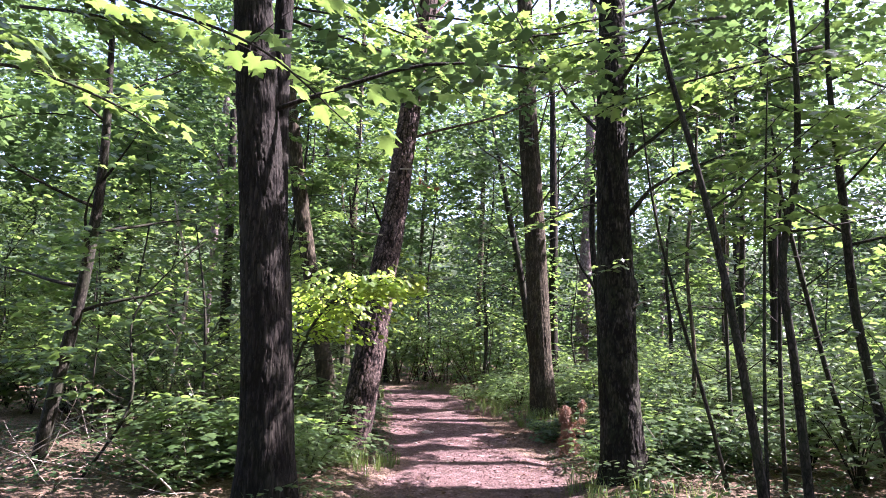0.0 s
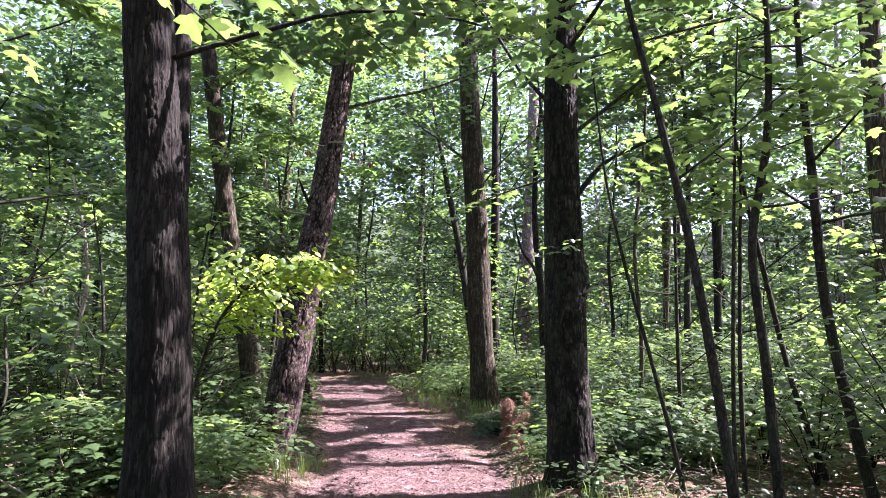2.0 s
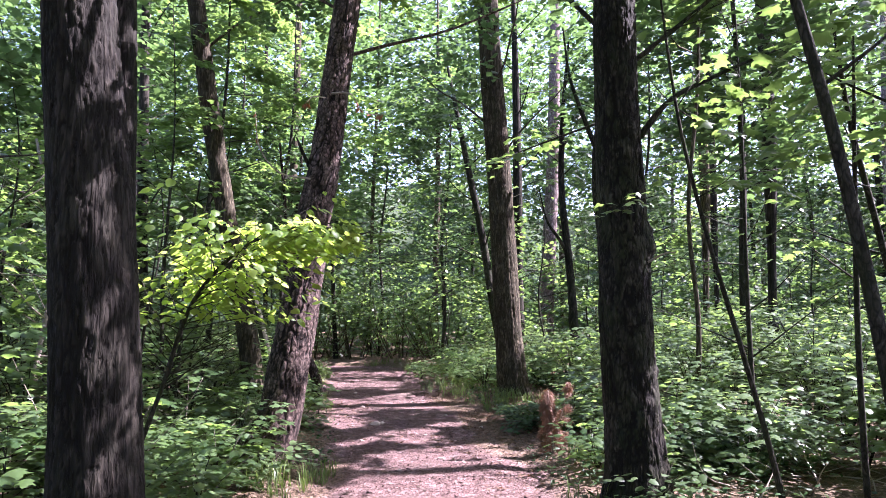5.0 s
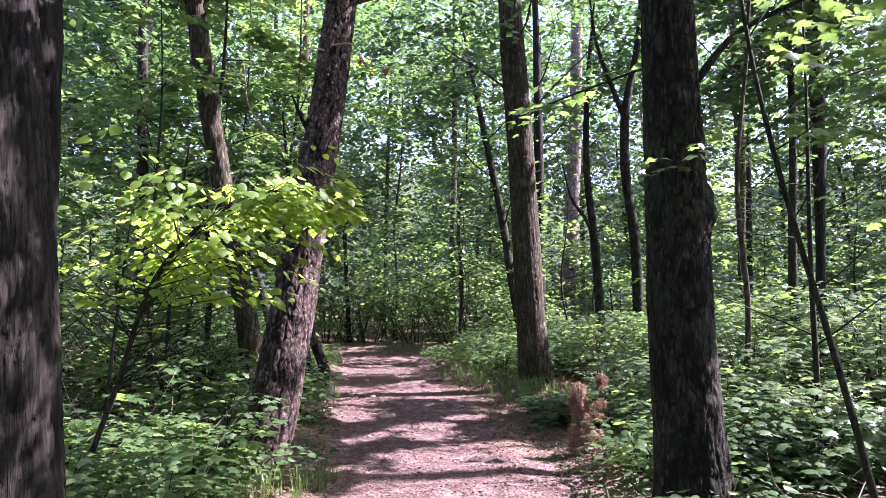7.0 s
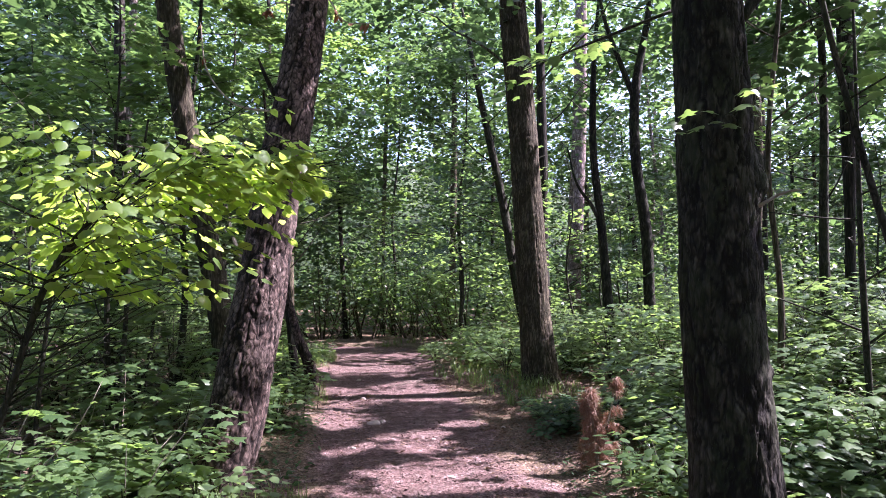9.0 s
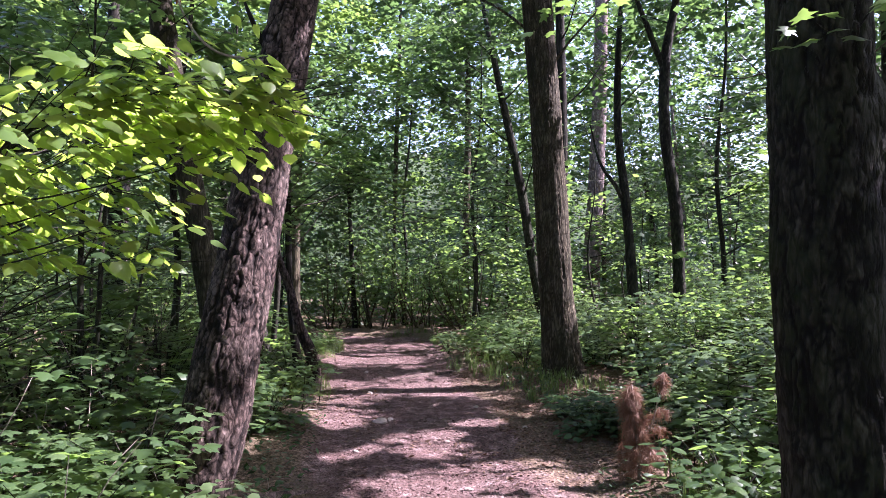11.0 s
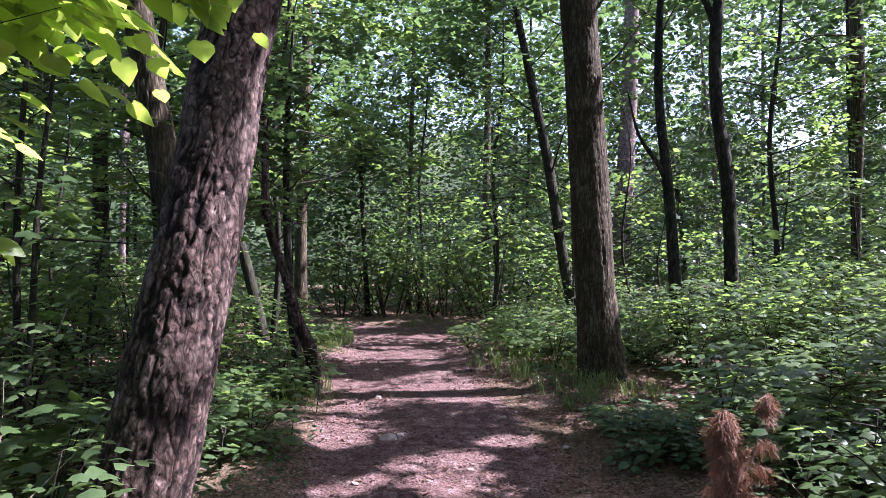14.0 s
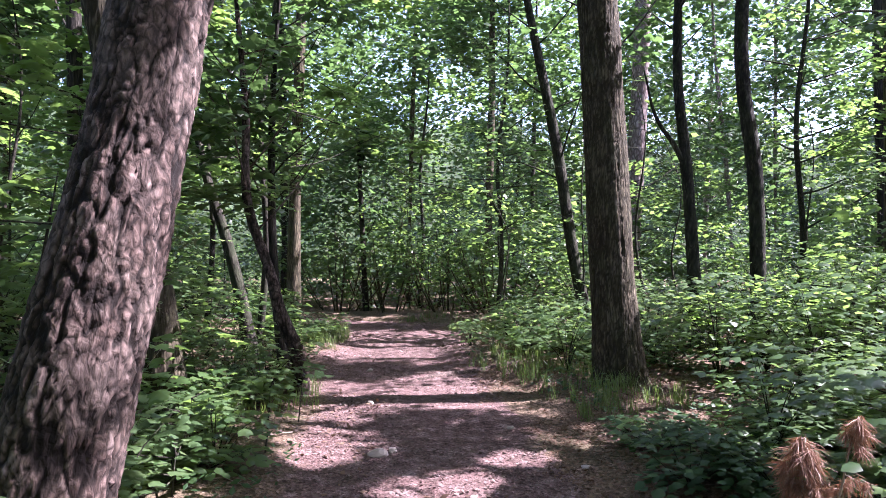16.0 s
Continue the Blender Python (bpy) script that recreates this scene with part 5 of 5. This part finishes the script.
# far thicket and the wall of leaves that closes the wood
def far_woods():
    r = np.random.default_rng(99)
    n = 76000
    ang = r.uniform(-0.95, 0.95, n) * 0.9 + math.pi / 2
    d = 25 + 38 * r.uniform(0, 1, n) ** 1.2
    x, y, z = d * np.cos(ang), d * np.sin(ang), 0.1 + 19 * r.uniform(0, 1, n) ** 1.25
    P = np.stack([x, y, z], 1)
    ok = (vnoise(P, 3.2, 31) + 0.35 * vnoise(P, 1.2, 32) > 0.52 + 0.016 * z) & (aside(x, y) > 0.2)
    P = P[ok]
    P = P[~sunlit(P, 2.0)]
    pos, ly, lp, lr, sz = spray_leaves(r, P, r.uniform(0, 6.28, len(P)), r.normal(0, 0.3, len(P)), 5, 0.9, 0.25)
    v, f = leaf_set(pos, ly, lp, lr, sz, T_LOW)
    stuff("far_woods", "dense green foliage closing the wood in the distance", "woods", v, [f], CANOPY)
    n = 26000
    ang = r.uniform(-0.85, 0.85, n) + math.pi / 2
    d = 24 + 26 * r.uniform(0, 1, n)
    P = np.stack([d * np.cos(ang), d * np.sin(ang), 6.5 + (0.42 * d - 4) * r.uniform(0, 1, n)], 1)
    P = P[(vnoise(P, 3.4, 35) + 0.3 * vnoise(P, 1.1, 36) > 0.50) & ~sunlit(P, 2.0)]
    pos, ly, lp, lr, sz = spray_leaves(r, P, r.uniform(0, 6.28, len(P)), r.normal(0, 0.3, len(P)), 5, 1.1, 0.32)
    v, f = leaf_set(pos, ly, lp, lr, sz, T_LOW)
    stuff("far_canopy", "high crowns of the wood against the sky", "woods", v, [f], CANOPY)
    # unseen oversized leaves behind the walk, added to block the open sky
    n = 16000
    ang = r.uniform(0, 2 * math.pi, n)
    d = 9 + 24 * r.uniform(0, 1, n)
    P = np.stack([d * np.cos(ang), 3 + d * np.sin(ang), 0.3 + 14 * r.uniform(0, 1, n)], 1)
    P = P[(P[:, 1] < 3.5 - 0.1 * np.abs(P[:, 0])) & (aside(P[:, 0], P[:, 1]) > 0.8) & (vnoise(P, 3.2, 33) > 0.3)]
    pos, ly, lp, lr, sz = spray_leaves(r, P, r.uniform(0, 6.28, len(P)), r.normal(0, 0.3, len(P)), 4, 1.2, 0.5)
    v, f = leaf_set(pos, ly, lp, lr, sz, T_LOW)
    stuff("far_woods", "green leaf wall out of view behind the walk, added for shade", "woods", v, [f], CANOPY)


def tree_line():
    """The edge of the wood far off all round: a deep uneven bank of foliage."""
    m, k = 260, 26
    ang = np.linspace(0, 2 * math.pi, m, endpoint=False)
    rows = []
    for q in range(k):
        f = q / (k - 1)
        P = np.stack([np.cos(ang) * 60, np.sin(ang) * 60, np.full(m, f * 14.0)], 1)
        bulge = vnoise(P, 6, 51) * 7 + vnoise(P, 2, 52) * 2.5
        rad = 66 - bulge + 6 * f**2
        top = 9 + 7 * vnoise(P * np.array([1, 1, 0]), 7, 53) + 3 * vnoise(P * np.array([1, 1, 0]), 2.2, 54)
        rows.append(np.stack([np.cos(ang) * rad, 8 + np.sin(ang) * rad, f * top - 0.2], 1))
    i, j = np.meshgrid(np.arange(k - 1), np.arange(m), indexing="ij")
    n2 = (j + 1) % m
    F = np.stack([i * m + j, i * m + n2, (i + 1) * m + n2, (i + 1) * m + j], -1).reshape(-1, 4)
    ob = part("backdrop", np.concatenate(rows), [F], FAR_BANK)
    tagged(ob, "dark green edge of the wood far off", "woods", kind="structure")


tree_line()
far_woods()


def thicket(x, y, stems, h, seed):
    r = np.random.default_rng(seed)
    ob = thing("coppice_shrub", (x, y, -0.04), "thicket of thin upright stems at the path's end", "shrub", "thicket at the path's end")
    lines, A = [], []
    for k in range(stems):
        a, s = r.uniform(0, 6.28), r.uniform(0.1, 0.7)
        top = (math.cos(a) * s * 3.0, math.sin(a) * s * 3.0, h * r.uniform(0.6, 1.1))
        lines.append(tube([(math.cos(a) * s * 0.8, math.sin(a) * s * 0.8, 0, 0.022), (top[0] * 0.7, top[1] * 0.7, top[2] * 0.5, 0.016), (*top, 0.004)], 6, 0.4))
        A += [np.array(top) * f for f in (0.35, 0.6, 0.8, 0.95)]
    for v, q, t in lines:
        part("stem", v, [q, t], BARK_ASH, ob)
    A = np.array(A)
    A = np.repeat(A, 3, 0) + r.normal(0, 0.25, (len(A) * 3, 3))
    pos, ly, lp, lr, sz = spray_leaves(r, A, r.uniform(0, 6.28, len(A)), r.normal(0, 0.3, len(A)), 6, 0.5, 0.12)
    v, f = leaf_set(pos, ly, lp, lr, sz, T_LOW)
    part("leaves", v, [f], MAPLE, ob)


for k, (x, y) in enumerate([(-3.4, 26.6), (-1.9, 26.2), (-0.3, 25.9), (1.0, 25.0), (-0.9, 27.2), (-2.6, 27.6), (0.9, 26.6)]):
    thicket(x, y, 11, 2.9, 800 + k)


# ---- branches that hang into view from above ----
def overhang(label, pts, twigs, size, seed, single=True):
    """A leafy bough end: bough, twigs and large maple leaves, each its own."""
    r = np.random.default_rng(seed)
    base = np.array(pts[0][:3], dtype=float)
    ob = thing("leafy_branch", base, label, "branch", "overhanging branches")
    rows = [(x - base[0], y - base[1], z - base[2], q) for x, y, z, q in pts]
    v, q, t = tube(rows, 8, 0.08)
    part("bough", v, [q, t], BARK_YOUNG, ob, smooth=True)
    S = spline(rows, 0.05)[:, :3]
    A, Yw, stalks = [], [], []
    for k in range(twigs):
        i = int((0.2 + 0.8 * (k + r.uniform(0, 0.9)) / twigs) * (len(S) - 2))
        d = S[i + 1] - S[i]
        yaw = math.atan2(d[1], d[0]) + (1 if k % 2 else -1) * r.uniform(0.3, 1.1)
        tw = limb_line(r, S[i], yaw, r.uniform(-0.35, 0.15), r.uniform(0.25, 0.55), 0.004, 0.12)
        v, q, t = tube(tw, 4, 0.12)
        stalks.append(part("twig", v, [q, t], BARK_YOUNG, ob))
        T = np.array(tw)[:, :3]
        A += [T[1], T[4]]
        Yw += [yaw - math.pi / 2] * 2
    pos, ly, lp, lr, sz = spray_leaves(r, np.array(A), np.array(Yw), r.normal(-0.1, 0.15, len(A)), 5, 0.30, size)
    if not single:
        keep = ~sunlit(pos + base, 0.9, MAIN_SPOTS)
        if keep.sum() < 8:
            return
        v, f = leaf_set(pos[keep], ly[keep], lp[keep], lr[keep], sz[keep], T_MAPLE)
        part("leaves", v, [f], MAPLE, ob)
        return
    me = mesh_of("leaf", T_MAPLE[0], [T_MAPLE[1]], MAPLE_ONE)
    R = turned(ly, lp, lr)
    for i in range(len(pos)):
        o = new("leaf", me)
        o.parent = stalks[i // 10]
        m = Matrix(R[i].tolist()).to_4x4()
        m.translation = pos[i]
        o.matrix_local = m @ Matrix.Scale(float(sz[i]), 4)


MAPLE_ONE = single_leaf_material(MAPLE, "maple_leaf_single")
overhang("thin maple bough with broad sunlit leaves overhead", [(-3.0, 3.6, 3.5, 0.014), (-2.2, 3.5, 3.3, 0.011), (-1.5, 3.4, 3.05, 0.008), (-0.95, 3.3, 2.8, 0.006), (-0.5, 3.3, 2.42, 0.002)], 9, 0.105, 1)
overhang("maple bough with pale green leaves hanging down", [(-3.2, 4.4, 3.2, 0.014), (-2.6, 4.2, 3.05, 0.010), (-2.0, 4.1, 2.8, 0.006), (-1.7, 4.0, 2.62, 0.002)], 7, 0.10, 2)
overhang("shaded maple bough over the path", [(2.9, 7.6, 5.2, 0.02), (2.1, 7.2, 4.9, 0.014), (1.4, 6.8, 4.55, 0.009), (0.7, 6.6, 4.3, 0.003)], 13, 0.11, 3)
overhang("shaded maple bough beside the mossy maple", [(3.4, 6.6, 4.4, 0.02), (2.7, 6.4, 4.15, 0.014), (2.0, 6.3, 3.9, 0.009), (1.35, 6.3, 3.65, 0.003)], 12, 0.12, 4)
overhang("maple sprig in front of the ash trunk", [(1.75, 8.6, 3.3, 0.012), (1.3, 8.7, 3.15, 0.009), (0.95, 8.75, 3.02, 0.005), (0.72, 8.8, 2.93, 0.002)], 4, 0.10, 5)
overhang("small leafy sprig on the mossy maple's trunk", [(1.78, 7.86, 2.36, 0.006), (1.72, 7.72, 2.38, 0.005), (1.62, 7.6, 2.36, 0.002)], 2, 0.075, 6)
overhang("maple bough above the path with lit leaves", [(-1.9, 7.2, 4.9, 0.02), (-1.2, 7.4, 4.75, 0.014), (-0.4, 7.6, 4.5, 0.008), (0.1, 7.7, 4.2, 0.003)], 11, 0.11, 7)
overhang("drooping maple bough in the thick of the wood", [(5.2, 7.0, 4.2, 0.02), (4.4, 6.8, 3.9, 0.014), (3.7, 6.7, 3.5, 0.009), (3.2, 6.6, 3.2, 0.003)], 13, 0.12, 8)
HIGH_BOUGHS = [((-2.6, 9.6, 6.3), (0.2, 9.2, 5.2)), ((2.8, 10.6, 6.8), (0.2, 10.0, 5.6)), ((2.0, 12.2, 7.4), (-0.8, 11.6, 6.2)), ((-2.9, 12.2, 7.0), (-0.2, 11.5, 5.8)), ((3.8, 9.2, 5.7), (1.3, 8.6, 4.8)), ((4.8, 8.6, 5.0), (2.6, 8.2, 4.2)),
               ((-4.8, 7.2, 5.0), (-2.6, 6.6, 4.1)), ((-4.9, 5.8, 4.2), (-3.1, 5.2, 3.4)), ((0.8, 14.5, 8.2), (-1.6, 13.8, 6.8)), ((3.6, 13.2, 7.4), (1.2, 12.6, 6.4)), ((-3.8, 10.4, 6.0), (-2.0, 9.8, 5.0)), ((5.6, 10.5, 6.0), (3.4, 10.0, 5.0)),
               ((1.7, 9.0, 5.7), (-0.6, 8.8, 4.9)), ((1.2, 16.2, 9.0), (-1.5, 15.6, 8.0)), ((3.4, 16.4, 8.7), (1.0, 16.0, 7.6)), ((2.7, 8.3, 5.0), (0.9, 7.6, 4.2)), ((-0.6, 10.8, 6.8), (1.6, 10.6, 6.0))]
for k, (a, b) in enumerate(HIGH_BOUGHS):
    mid = tuple(0.5 * (p + q) for p, q in zip(a, b))
    overhang("high maple bough with broad leaves against the light", [(*a, 0.02), (mid[0], mid[1], mid[2] + 0.18, 0.012), (*b, 0.003)], 32, 0.125, 20 + k, False)
